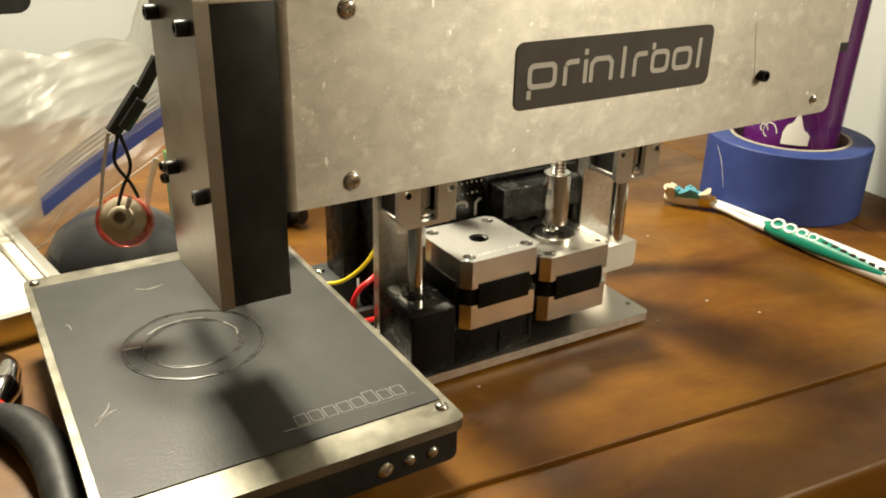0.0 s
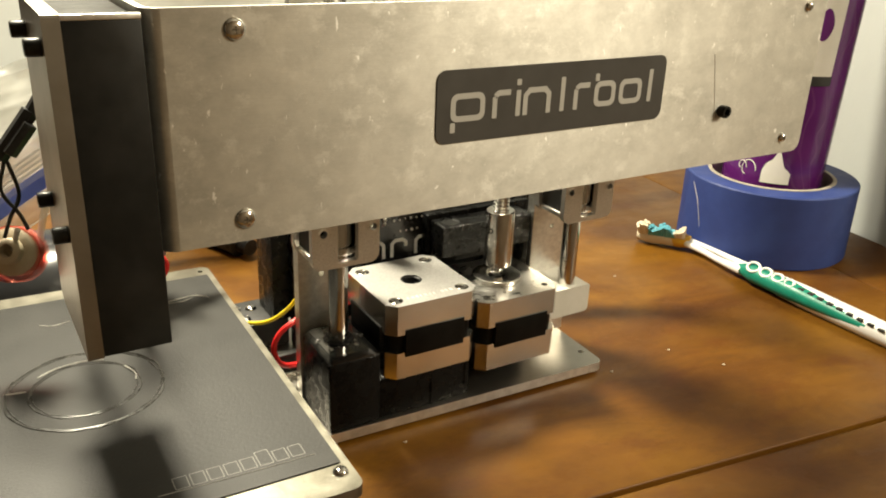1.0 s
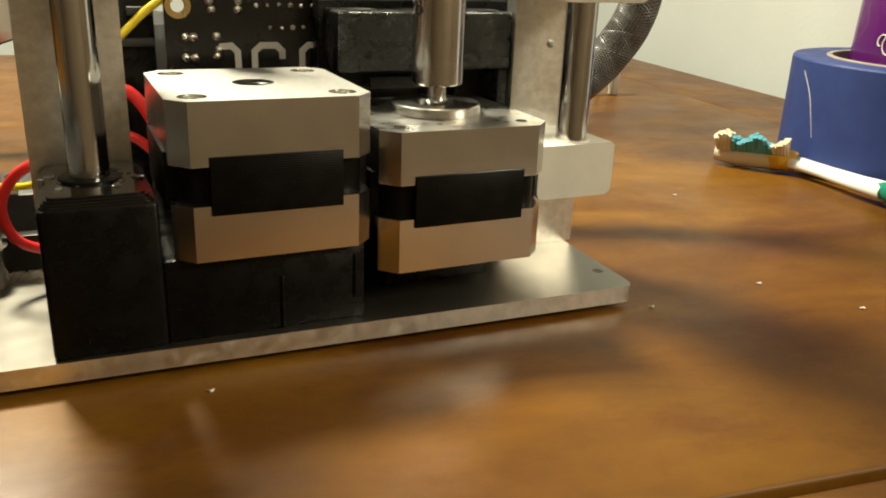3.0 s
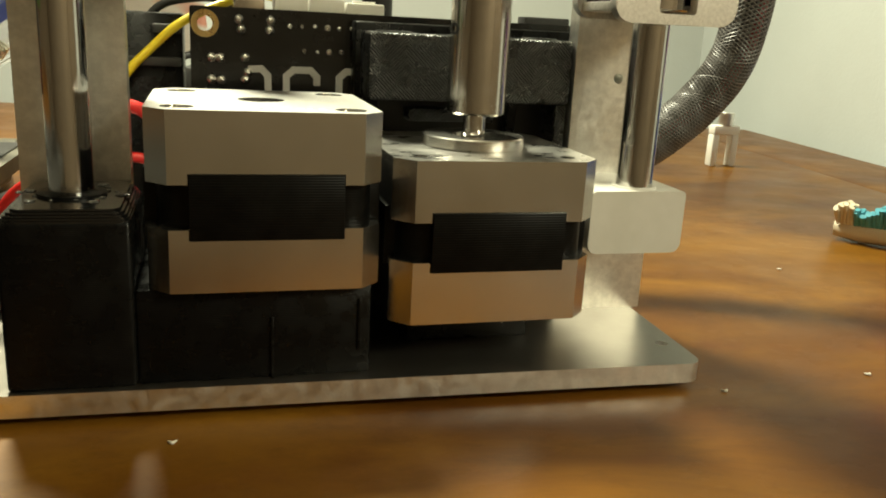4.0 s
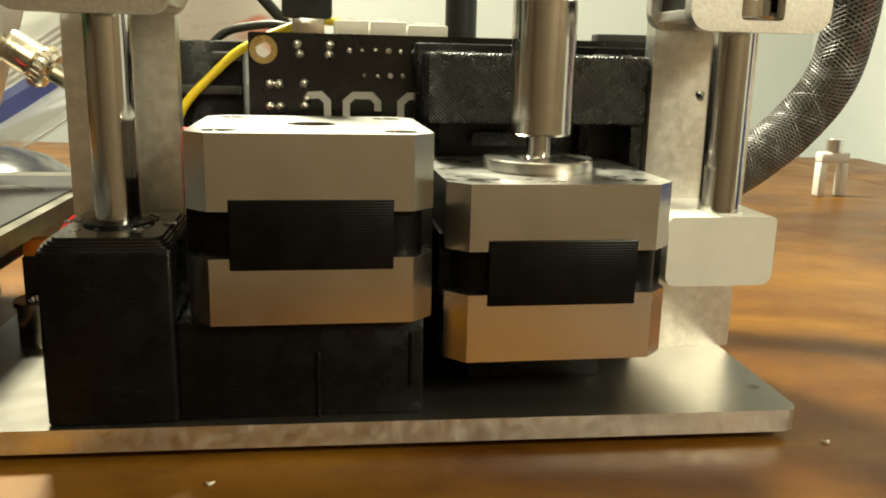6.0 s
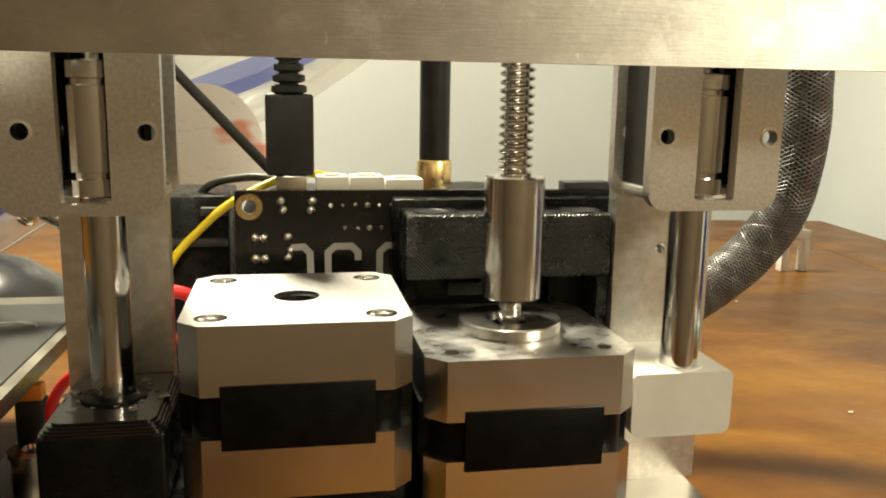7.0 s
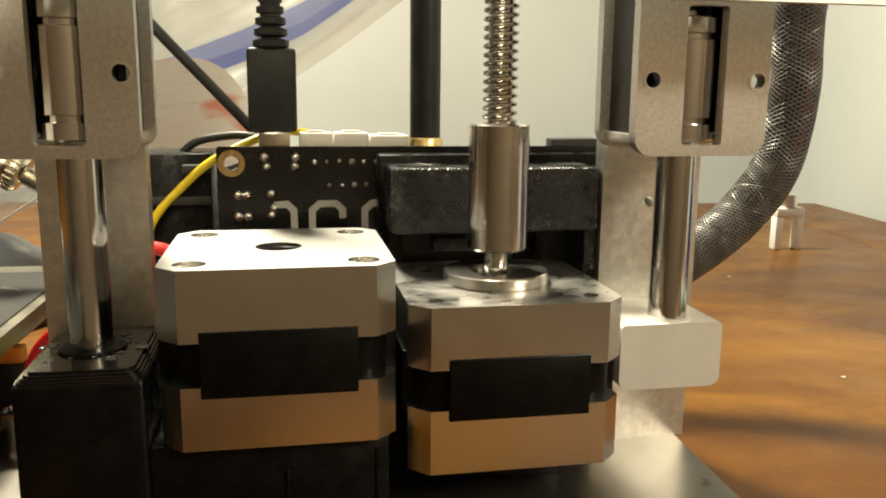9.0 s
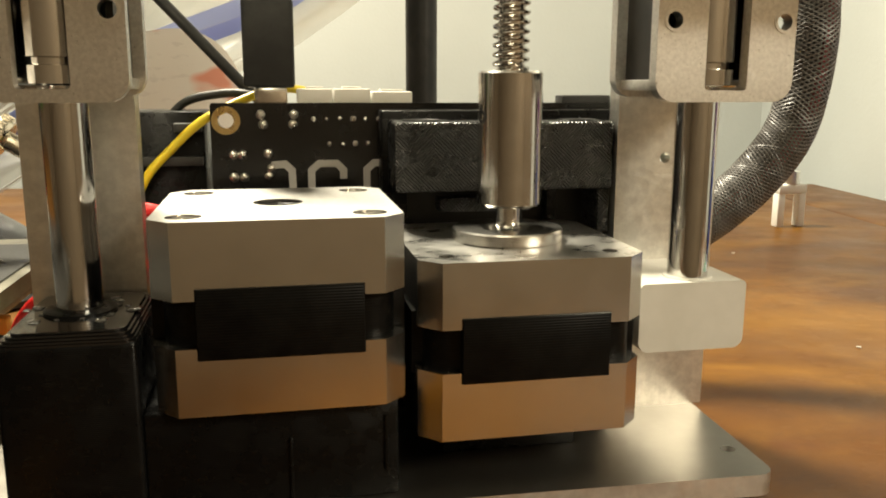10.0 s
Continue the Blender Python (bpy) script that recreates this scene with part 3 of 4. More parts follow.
coupler = thing("shaft_coupler", "turned steel coupler on the motor shaft", "coupler", (4.5, 0.14, 5.62))
part("sleeve", lathe([(0.26, 0), (0.58, 0), (0.63, 0.05), (0.63, 2.56), (0.59, 2.60), (0.3, 2.60)], (4.5, 0.14, 5.62), (4.5, 0.14, 9), 48), TURNED, coupler)
part("grub_screw", lathe([(0.12, -0.05), (0.12, 0.02), (0.07, 0.02), (0.06, -0.04), (0, -0.04)], (4.5 - 0.60, 0.14 - 0.19, 7.36), (4.5 - 1.2, 0.14 - 0.38, 7.36), 16), OXIDE, coupler)


def lead_screw(x, y, z0, z1, pitch=0.175):
    ls = thing("lead_screw", "steel lead screw with coarse thread", "lead screw", (x, y, z0))
    bm = bmesh.new()
    n, rows = 20, int((z1 - z0) / pitch * 8)
    rings = []
    for i in range(rows + 1):
        ring = []
        for k in range(n):
            ph = (i / 8 - k / n) % 1.0
            tri = abs(ph - 0.5) * 2
            r = 0.26 + 0.10 * min(1.0, max(0.0, (tri - 0.3) / 0.35))
            a = k / n * math.tau
            ring.append(bm.verts.new((x + r * math.cos(a), y + r * math.sin(a), z0 + i * pitch / 8)))
        rings.append(ring)
    for lo, hi in zip(rings, rings[1:]):
        for k in range(n):
            bm.faces.new((lo[k], lo[(k + 1) % n], hi[(k + 1) % n], hi[k]))
    part("thread", bm, TURNED, ls)


lead_screw(4.5, 0.14, 8.1, 19.0)
bridge = thing("top_bridge", "flat black bar with a lit top edge across the carriers", "bar", (4, 0.85, 16.3))
part("bar", slab([rounded(-1.4, 10.3, 0.75, 0.98, 0.05)], 16.3, 17.1), BLACK, bridge)
# light along the bar's top edge, laid on as a thin pale strip
part("lit_top_edge", box(-1.0, 10.3, 0.70, 0.98, 17.104, 17.18, 0.02), EDGE, bridge, "pale metal strip standing in for the lit top edge")
part("end_upright", box(9.5, 10.35, 0.70, 2.6, 17.184, 20.0, 0.08), BLACK, bridge)

# ---- beam and post ----
beam = thing("printer_beam", "scratched brushed aluminium front beam", "beam", (4, -3.6, 10.35))
front = slab([rounded(-10.25, 18.72, 10.35, 17.60, [0.01, 0.45, 0.45, 0.01])], -3.75, -3.52, "y")
bend = [(-10.25 - 0.55 * math.sin(a), -3.20 - 0.55 * math.cos(a)) for a in [k * math.pi / 16 for k in range(9)]]
inner = [(-10.25 - 0.32 * math.sin(a), -3.20 - 0.32 * math.cos(a)) for a in [k * math.pi / 16 for k in range(8, -1, -1)]]
slab([bend + [(-10.80, 5.6), (-10.57, 5.6)] + inner], 10.35, 17.60, bm=front)
part("sheet", front, SHEET, beam)
for sx, sz, sr in ((-8.17, 11.11, 0.34), (-8.19, 16.96, 0.34), (17.37, 11.11, 0.24), (17.50, 16.98, 0.24)):
    screw("screw", (sx, -3.75, sz), (0, -1, 0), sr, beam, STEEL, 0.16, False, "round steel screw head")
screw("cap_screw", (12.98, -3.75, 12.73), (0, -1, 0), 0.27, beam, OXIDE, 0.35, True, "black socket screw")
part("scratch", tube([(12.05, -3.752, 15.2), (12.35, -3.752, 13.8), (12.62, -3.752, 12.4)], 0.02, 6), SOCKET, beam)

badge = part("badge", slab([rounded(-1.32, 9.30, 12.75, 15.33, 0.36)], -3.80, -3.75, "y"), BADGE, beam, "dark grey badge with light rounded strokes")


def stroke(points, w=0.30, y0=-3.815, y1=-3.80, close=False):
    """A flat band of even width along a line of (x, z) points."""
    pts = [Vector((*p, 0)) for p in points]
    left, right = [], []
    for i, p in enumerate(pts):
        a = (p - pts[i - 1]).normalized() if i else (pts[1] - p).normalized()
        b = (pts[i + 1] - p).normalized() if i < len(pts) - 1 else a
        t = (a + b).normalized()
        nrm = Vector((-t.y, t.x, 0)) * (w / 2) / max(0.5, t.dot(a))
        left.append((p + nrm)[:2])
        right.append((p - nrm)[:2])
    return slab([[tuple(q) for q in left + right[::-1]]], y0, y1, "y")




def ring_stroke(x0, x1, z0, z1, w=0.20):
    return slab([rounded(x0, x1, z0, z1, 0.28), rounded(x0 + w, x1 - w, z0 + w, z1 - w, 0.14)], -3.815, -3.80, "y")


def bar_stroke(x0, x1, z0, z1):
    return slab([rounded(x0, x1, z0, z1, 0.03, 2)], -3.815, -3.80, "y")


for bits in ((-0.76, 0.66, 13.50, 14.50), (5.66, 6.72, 13.52, 14.50), (6.92, 8.08, 13.52, 14.50)):
    part("badge_ring", ring_stroke(*bits), BADGE_MARK, badge)
for bits in ((-0.76, -0.56, 13.13, 13.48), (0.98, 1.18, 13.50, 14.28), (2.0, 2.2, 13.50, 14.44), (2.0, 2.2, 14.62, 14.84), (4.02, 4.22, 13.5, 14.78), (4.66, 4.86, 13.50, 14.28), (5.66, 5.86, 14.52, 14.8), (8.42, 8.62, 13.52, 14.8)):
    part("badge_bar", bar_stroke(*bits), BADGE_MARK, badge)
for line in ([(2.42, 13.5), (2.42, 14.22), (2.6, 14.4), (3.3, 14.4), (3.48, 14.22), (3.48, 13.5)], [(1.08, 14.29), (1.25, 14.4), (1.75, 14.4)], [(4.76, 14.29), (4.93, 14.4), (5.42, 14.4)]):
    part("badge_arch", stroke(line, 0.20), BADGE_MARK, badge)

post = thing("tool_post", "black post with a thick aluminium side plate", "post", (-12.1, -2, 7.62))
part("side_plate", slab([rounded(-4.46, 0.56, 7.62, 17.60, [0.08, 0.5, 0.1, 0.1])], -13.36, -12.90, "x"), BASEPLATE, post)
part("body", box(-12.895, -10.90, -4.42, 0.35, 7.66, 17.42, 0.04), BLACK, post)
part("front_rim", box(-12.895, -10.90, -4.445, -4.30, 17.425, 17.58, 0.02), EDGE, post)
for sy, sz in ((-4.2, 11.52), (-1.14, 11.62), (-4.1, 16.71), (-0.73, 16.72)):
    screw("cap_screw", (-13.36, sy + 0.25, sz), (-1, 0, 0), 0.25, post, OXIDE, 0.42, True, "black socket screw")

# ---- print bed ----
bed = thing("print_bed", "aluminium print bed with a worn black print sheet", "print bed", (-12.2, 0.9, 2.2), -1.2)
corners = [circle(sx * 5.65, sy, 0.13, 14) for sx in (-1, 1) for sy in (-8.4, 9.0)]
part("plate", slab([rounded(-6.12, 6.12, -9.4, 9.55, 0.4)] + corners, 0.85, 1.26), BEDPLATE, bed)
part("print_sheet", slab([rounded(-5.82, 5.84, -7.98, 8.45, 0.05)], 1.262, 1.31), BUILD, bed, "matt black print sheet with white scuffs")
carriage = part("carriage", box(-5.3, 5.35, -9.2, 9.2, 0.05, 0.845, 0.12), BLACK, bed)
part("front_bracket", slab([rounded(-5.3, 5.75, -0.35, 0.84, [0.3, 0.3, 0.02, 0.02])], -9.36, -9.21, "y"), BLACK, bed)
for sx in (3.85, 4.75):
    screw("screw", (sx, -9.36, 0.28), (0, -1, 0), 0.22, bed, STEEL, 0.14, False)
screw("screw", (2.9, -9.36, 0.2), (0, -1, 0), 0.3, bed, STEEL, 0.12, False)
for sx, sy in ((-5.65, -8.4), (5.65, -8.4), (-5.65, 9.0)):
    screw("screw", (sx, sy, 1.26), (0, 0, 1), 0.26, bed, STEEL, 0.16, False, "round steel screw head")


def wobble_ring(cx, cy, r, wid, z, seed):
    rnd = random.Random(seed)
    pts = [(cx + (r + rnd.uniform(-0.05, 0.05)) * math.cos(k * math.tau / 26), cy + (r + rnd.uniform(-0.05, 0.05)) * math.sin(k * math.tau / 26), z) for k in range(27)]
    pts[-1] = pts[0]
    return tube(pts, wid, 6, 4)


SCUFF = worn(mat("pale_scuff", (0.30, 0.29, 0.27), 0.5), (0.20, 0.195, 0.18), (0.42, 0.41, 0.38), 0.35, 0.65, 200, (0.4, 0.6))
FAINT = mat("faint_grey_outline", (0.20, 0.195, 0.18), 0.5)
SKIRT = worn(mat("dark_plastic_residue", (0.05, 0.05, 0.047), 0.25), (0.035, 0.035, 0.032), (0.10, 0.10, 0.095), 0.45, 0.65, 90, (0.18, 0.4))
for r, w, s in ((2.76, 0.045, 1), (2.65, 0.03, 2), (1.93, 0.035, 3), (1.82, 0.03, 4)):
    part("residue_ring", wobble_ring(-0.80, 0.25, r, w, 1.31, s), SKIRT, bed, "ring of plastic left by a print")
for pts in ([(-2.3, 1.75), (-1.6, 2.15), (-0.7, 2.3), (0.1, 2.1)], [(0.75, 1.3), (1.0, 0.6), (0.95, 0.1)], [(-2.75, 0.9), (-3.5, 1.0)]):
    part("residue_strand", tube([(a, b, 1.315) for a, b in pts], 0.04, 6), SCUFF, bed)
for pts in ([(-5.05, 4.2), (-4.95, 4.0), (-4.9, 3.6)], [(-5.2, -3.4), (-4.8, -3.0), (-4.6, -2.5)], [(-4.9, -3.3), (-4.6, -3.1), (-4.4, -3.1)], [(-5.3, -3.7), (-4.9, -3.2)], [(2.7, 6.0), (3.6, 6.2), (4.6, 6.35), (5.1, 6.1), (5.25, 5.85)], [(3.2, 6.1), (4.0, 5.95), (4.6, 6.2)], [(-1.8, 6.2), (-1.3, 5.9), (-0.6, 6.1)]):
    part("scuff", tube([(a, b, 1.313) for a, b in pts], [0.02] + [0.045] * (len(pts) - 2) + [0.015], 6), SCUFF, bed)


def ring_band(x0, x1, y0, y1, t, z0, z1):
    return slab([rounded(x0, x1, y0, y1, 0.03, 2), rounded(x0 + t, x1 - t, y0 + t, y1 - t, 0.02, 2)], z0, z1)


for k in range(8):
    x0 = 0.75 + k * 0.54
    tall = 0.62 if k != 5 else 0.8
    part("maker_mark", ring_band(x0, x0 + 0.46, -7.05, -7.05 + tall, 0.028, 1.311, 1.316), FAINT, bed, "pale outlined mark")
part("maker_mark", tube([(0.2, -7.1, 1.315), (2.6, -7.2, 1.315), (5.25, -7.22, 1.315)], 0.016, 6), FAINT, bed)
slide = thing("bed_slide", "black slide block below the print bed", "slide", (-12, 1, 0))
part("block", box(-15.5, -9.0, -5.0, 9.0, 0.0, 2.24, 0.1), BLACK, slide)

# ---- electronics behind ----
board = thing("circuit_board", "black circuit board with solder points and a grey mark", "circuit board", (3.4, 3.4, TOP))
part("panel", slab([rounded(-1.38, 8.6, TOP, 7.55, 0.05, 2), circle(-1.05, 7.17, 0.17, 24)], 3.30, 3.46, "y"), PCB, board)
part("plated_ring", slab([circle(-1.05, 7.17, 0.31, 28), circle(-1.05, 7.17, 0.17, 28)], 3.285, 3.30, "y"), BRASS, board, "gold plated ring")
rnd = random.Random(7)
for k in range(6):
    for row, n in ((7.20, 6), (6.64, 5)):
        if k < n:
            x = 0.86 + k * 0.29 + (0.35 if row < 7 else 0)
            part("solder_point", rod((x, 3.30, row), (x + rnd.uniform(-.03, .03), 3.22, row + rnd.uniform(-.03, .03)), rnd.uniform(0.045, 0.07), 8), SOLDER, board)
for x, z in ((-0.92, 6.42), (-0.72, 6.42), (-0.16, 6.44), (-0.92, 5.92), (-0.7, 5.92), (-0.16, 5.94), (-0.30, 7.30), (0.42, 7.30), (-0.25, 7.08), (0.40, 7.08), (-0.1, 6.1)):
    part("solder_joint", lathe([(0.11, 0), (0.10, 0.04), (0.05, 0.09), (0, 0.1)], (x, 3.30, z), (x, 3.0, z), 12), SOLDER, board)
for line in ([(-0.10, 6.18), (0.2, 6.2), (0.35, 6.05), (0.37, 5.4)], [(1.5, 5.85), (1.5, 6.05), (1.35, 6.2), (0.95, 6.2), (0.78, 6.05), (0.78, 5.4)], [(2.55, 6.2), (2.2, 6.2), (2.03, 6.05), (2.03, 5.4)]):
    part("board_mark", stroke(line, 0.16, 3.285, 3.30), INK, board)

bracket = thing("fan_bracket", "black 3D-printed bracket with hatched front faces", "bracket", (5, 2.3, TOP))
part("back_bar", box(2.3, 7.95, 2.72, 3.26, 5.55, 7.40, 0.06), PRINT, bracket)
second_skin(part("front_bar", box(2.42, 7.24, 1.45, 2.715, 5.72, 7.2, 0.09, seg=3), HATCH, bracket), PRINT, lambda n: abs(n.y) < 0.6)
for hx in (3.05, 6.55):
    part("screw_recess", lathe([(0, 0.004), (0.26, 0.004), (0.36, 0.012), (0.40, 0.03), (0.42, 0.0)], (hx, 1.95, 7.2), (hx, 1.95, 8), 24), OXIDE, bracket)
part("shelf", box(3.5, 5.6, 2.1, 2.63, 5.2, 5.5, 0.03), HATCH, bracket)
for lx, wide in ((2.5, 0.3), (5.15, 0.28), (6.0, 0.22), (6.96, 0.26)):
    part("foot_bar", box(lx, lx + wide, 1.55 if lx > 6.5 else 2.25, 2.62, TOP, 5.71, 0.03), HATCH if lx > 5 else PRINT, bracket)
part("inner_panel", box(2.5, 7.22, 2.64, 2.71, TOP, 5.7), BLACK, bracket)

for k, (x0, x1, h) in enumerate(((0.52, 1.30, 7.86), (1.34, 2.16, 7.86), (2.20, 3.12, 7.80))):
    c = thing("board_connector", "white plastic connector along the board's top", "connector", ((x0 + x1) / 2, 3.9, 7.3), group="board connectors")
    part("housing", box(x0, x1, 3.47, 4.25, 7.3, h, 0.04), SOCKET, c)
    part("latch", box(x0 + 0.2, x1 - 0.2, 3.62, 3.9, h, h + 0.05, 0.01), SOCKET, c)
chip = thing("board_component", "small black component on the board", "component", (7.35, 3.7, 7.2))
part("body", box(6.72, 7.95, 3.47, 4.0, 7.2, 7.72, 0.04), RUBBER, chip)

usb = thing("usb_plug", "black moulded plug standing in the board socket", "plug", (-0.08, 3.75, 7.5))
part("socket_shell", box(-0.42, 0.30, 3.47, 3.98, 7.3, 7.88, 0.04), TURNED, usb)
part("plug_body", box(-0.64, 0.48, 3.42, 4.08, 7.88, 9.80, 0.09, seg=3), RUBBER, usb)
for k in range(5):
    w = 0.42 - k * 0.035
    part("strain_rib", lathe([(w - 0.1, 0), (w, 0.04), (w, 0.17), (w - 0.1, 0.21)], (-0.08, 3.75, 9.80 + k * 0.25), (-0.08, 3.75, 20), 20), RUBBER, usb)
part("cable", tube([(-0.08, 3.75, 9.8), (-0.08, 3.75, 11.2), (-0.1, 4.1, 13), (-0.6, 6.5, 15), (-1.5, 12, 14)], 0.24, 12), RUBBER, usb)


def cord(name, label, points, r, material):
    c = thing(name, label, "wire", points[0])
    part("lead", tube(points, r, 12), material, c)


cord("black_cable", "thin black cable crossing behind the plug", [(-4.9, 6, 12.6), (-3.1, 6, 10.5), (-1.9, 6, 9.2), (-0.7, 6, 7.9), (0.6, 6, 6.5), (1.6, 6.2, 4.0)], 0.14, RUBBER)
cord("black_wire", "thin black wire arching over the board", [(-3.0, 5.0, 5.6), (-2.75, 4.9, 6.5), (-2.15, 4.8, 7.45), (-1.3, 4.6, 7.72), (-0.5, 4.4, 7.7), (0.3, 4.3, 7.3)], 0.10, RUBBER)
cord("yellow_wire", "yellow insulated wire beside the upright bar", [(0.9, 4.4, 7.78), (0.2, 4.3, 7.86), (-0.5, 4.1, 7.68), (-1.5, 3.7, 7.2), (-2.2, 3.7, 6.6), (-2.9, 3.7, 5.8), (-3.3, 3.8, 4.6), (-3.9, 4.3, 3.4), (-4.7, 5.1, 2.5), (-5.8, 6.2, 2.2)], 0.10, YELLOW)
cord("red_wire", "red insulated wire looping beside the upright bar", [(-3.6, 2.6, 4.0), (-4.5, 2.2, 3.8), (-5.1, 2.2, 3.4), (-5.4, 2.2, 2.75), (-5.2, 2.2, 2.0), (-4.6, 2.4, 1.6), (-3.6, 2.6, 1.5)], 0.125, RED)
cord("red_wire", "short red wire behind the motor", [(-2.9, 2.6, 5.4), (-2.35, 2.6, 5.2), (-1.95, 2.5, 4.6), (-1.8, 2.4, 4.0)], 0.15, RED)
cord("red_wire", "short red wire behind the motor", [(-2.9, 2.8, 4.2), (-2.35, 2.8, 4.1), (-1.9, 2.7, 3.7)], 0.12, RED)

jack = thing("terminal_box", "black plastic terminal box beside the board", "terminal box", (-3.2, 4.9, TOP))
part("body", box(-3.25, -1.55, 3.95, 5.9, TOP, 7.35, 0.06), PRINT, jack)
part("rear_body", box(-4.05, -1.60, 5.904, 8.0, 2.0, 7.2, 0.06), PRINT, jack)
part("ledge", box(-3.0, -1.6, 3.75, 3.95, 6.15, 6.35, 0.02), RUBBER, jack)
part("ledge", box(-2.2, -1.6, 3.7, 3.95, 6.9, 7.1, 0.02), RUBBER, jack)
term = thing("screw_terminal", "black screw terminal strip with steel screws", "terminal", (-4.5, 7.2, TOP))
part("body", box(-5.7, -3.3, 5.95, 8.6, TOP, 2.0, 0.08), RUBBER, term)
for tx, ty in ((-5.2, 6.7), (-4.6, 7.7), (-5.3, 7.9)):
    screw("screw", (tx, ty, 2.0), (0, 0, 1), 0.28, term, STEEL, 0.14, False)
part("tab", box(-5.6, -5.2, 6.0, 6.35, 2.0, 2.2, 0.03), SOCKET, term)
rail = thing("guide_rail", "black rail on the base plate", "rail", (-5, 3.4, TOP))
part("bar", box(-5.55, -2.6, 3.1, 3.5, TOP, 1.75, 0.04), BLACK, rail)
part("lip", box(-5.55, -2.6, 3.0, 3.1, TOP, 0.85, 0.02), SOLDER, rail)
for k, (bx, by) in enumerate(((-6.0, 2.9), (-6.1, 5.2))):
    ring = thing("roller_bearing", "steel roller bearing standing on the base plate", "bearing", (bx, by, TOP), group="roller bearings")
    part("race", lathe([(0.26, 0), (0.5, 0), (0.52, 0.03), (0.52, 0.85), (0.58, 0.88), (0.58, 1.0), (0.30, 1.0), (0.26, 0.9)], (bx, by, TOP), (bx, by, 5), 28), TURNED, ring)
tag = thing("orange_tab", "small orange plastic tab below the bed", "tab", (-6.4, 4.4, TOP))
part("holder", box(-6.78, -6.12, 4.15, 4.7, TOP, 2.3, 0.05), RUBBER, tag, "black holder")
part("tab", box(-6.75, -6.15, 4.2, 4.6, 2.304, 2.7, 0.04), ORANGE, tag)

LOOM = [(13.7, 3.4, 16.5), (14.05, 4.4, 13.0), (14.08, 4.8, 10.9), (14.12, 4.8, 8.9), (13.75, 4.8, 6.9), (12.85, 4.8, 5.6), (11.8, 4.9, 4.65), (10.7, 5.1, 3.9), (9.3, 5.3, 3.3), (7.5, 5.0, 2.8)]
THREAD = mat("dull_red_insulation", (0.20, 0.02, 0.025), 0.45)
GREYWIRE = mat("grey_insulation", (0.10, 0.098, 0.094), 0.45)
MESH = mat("grey_nylon_braid", (0.12, 0.113, 0.107), 0.4)


def strand(turns, start, off, r, n, steps):
    """A strand wound about the loom's path, off its middle."""
    path = smooth_path(LOOM, steps)
    pts, side = [], Vector((0, 1, 0))
    for i, c in enumerate(path):
        d = (path[min(i + 1, len(path) - 1)] - path[max(i - 1, 0)]).normalized()
        side = (side - d * side.dot(d)).normalized()
        a = start + turns * math.tau * i / (len(path) - 1)
        pts.append(c + (side * math.cos(a) + d.cross(side) * math.sin(a)) * off)
    return tube(pts, r, n, 1)


loom = thing("cable_loom", "thick bundle of wires in a black braided sleeve", "cable", (12, 4.8, 3))
part("core", tube(LOOM, 0.36, 14), RUBBER, loom)
for k in range(9):
    part("wire", strand(0.35, k * math.tau / 9, 0.46, 0.155, 7, 6), (RUBBER, GREYWIRE, RUBBER, THREAD, RUBBER, GREYWIRE, RUBBER, RUBBER, THREAD)[k], loom)
weave = bmesh.new()
for way in (-1, 1):
    for k in range(18):
        join(weave, strand(way * 8, k * math.tau / 18, 0.655, 0.027, 4, 18))
tagged(part("braided_sleeve", weave, MESH, loom), "open braided grey nylon sleeve", kind="stuff")
part("tie_band", lathe([(0.66, 0), (0.72, 0.02), (0.72, 0.3), (0.66, 0.32)], (9.3, 5.3, 3.3), (10.7, 5.1, 3.9), 20), RUBBER, loom)

# ---- extruder hanging behind the post ----
ext = thing("extruder", "black extruder with a knurled nickel thumb nut", "extruder", (-9.2, 7.5, 4.5))
part("arm", box(-10.5, -9.9, 4.6, 9.6, 5.0, 12.0, 0.1), BLACK, ext)
part("body", box(-9.9, -8.9, 6.6, 9.4, 4.9, 8.6, 0.12), RUBBER, ext)
plate = box(-0.14, 0.14, -1.1, 1.1, -1.5, 1.5, 0.04)
bmesh.ops.rotate(plate, cent=(0, 0, 0), matrix=Matrix.Rotation(radians(18), 3, "Y"), verts=plate.verts)
bmesh.ops.translate(plate, vec=(-8.3, 8.0, 6.9), verts=plate.verts)
part("tension_plate", plate, PLATE, ext)
a, b = Vector((-8.2, 8.0, 7.35)), Vector((-6.1, 8.0, 6.0))
part("thumb_nut", lathe([(0.2, 0), (0.2, 0.3), (0.45, 0.32), (0.47, 0.4), (0.47, 1.1), (0.40, 1.16), (0.55, 1.2), (0.58, 1.28), (0.58, 1.5), (0.5, 1.6), (0.26, 1.62), (0.24, 2.3), (0.2, 2.4), (0, 2.4)], a, b, 28), NICKEL, ext, "knurled nickelled thumb nut")
d, s, q = frame_of(a, b)
for k in range(22):
    w = s * math.cos(k * math.tau / 22) + q * math.sin(k * math.tau / 22)
    part("knurl", rod(a + d * 1.22 + w * 0.57, a + d * 1.5 + w * 0.57, 0.045, 6), NICKEL, ext)
part("wire", tube([(-9.4, 6.6, 5.4), (-9.0, 6.3, 5.0), (-8.6, 6.4, 5.6), (-9.0, 6.6, 6.3)], 0.12, 10), RED, ext)
part("wire", tube([(-9.6, 6.6, 5.2), (-9.3, 6.2, 4.7), (-8.9, 6.3, 5.1), (-9.1, 6.7, 6.0)], 0.12, 10), RED, ext)

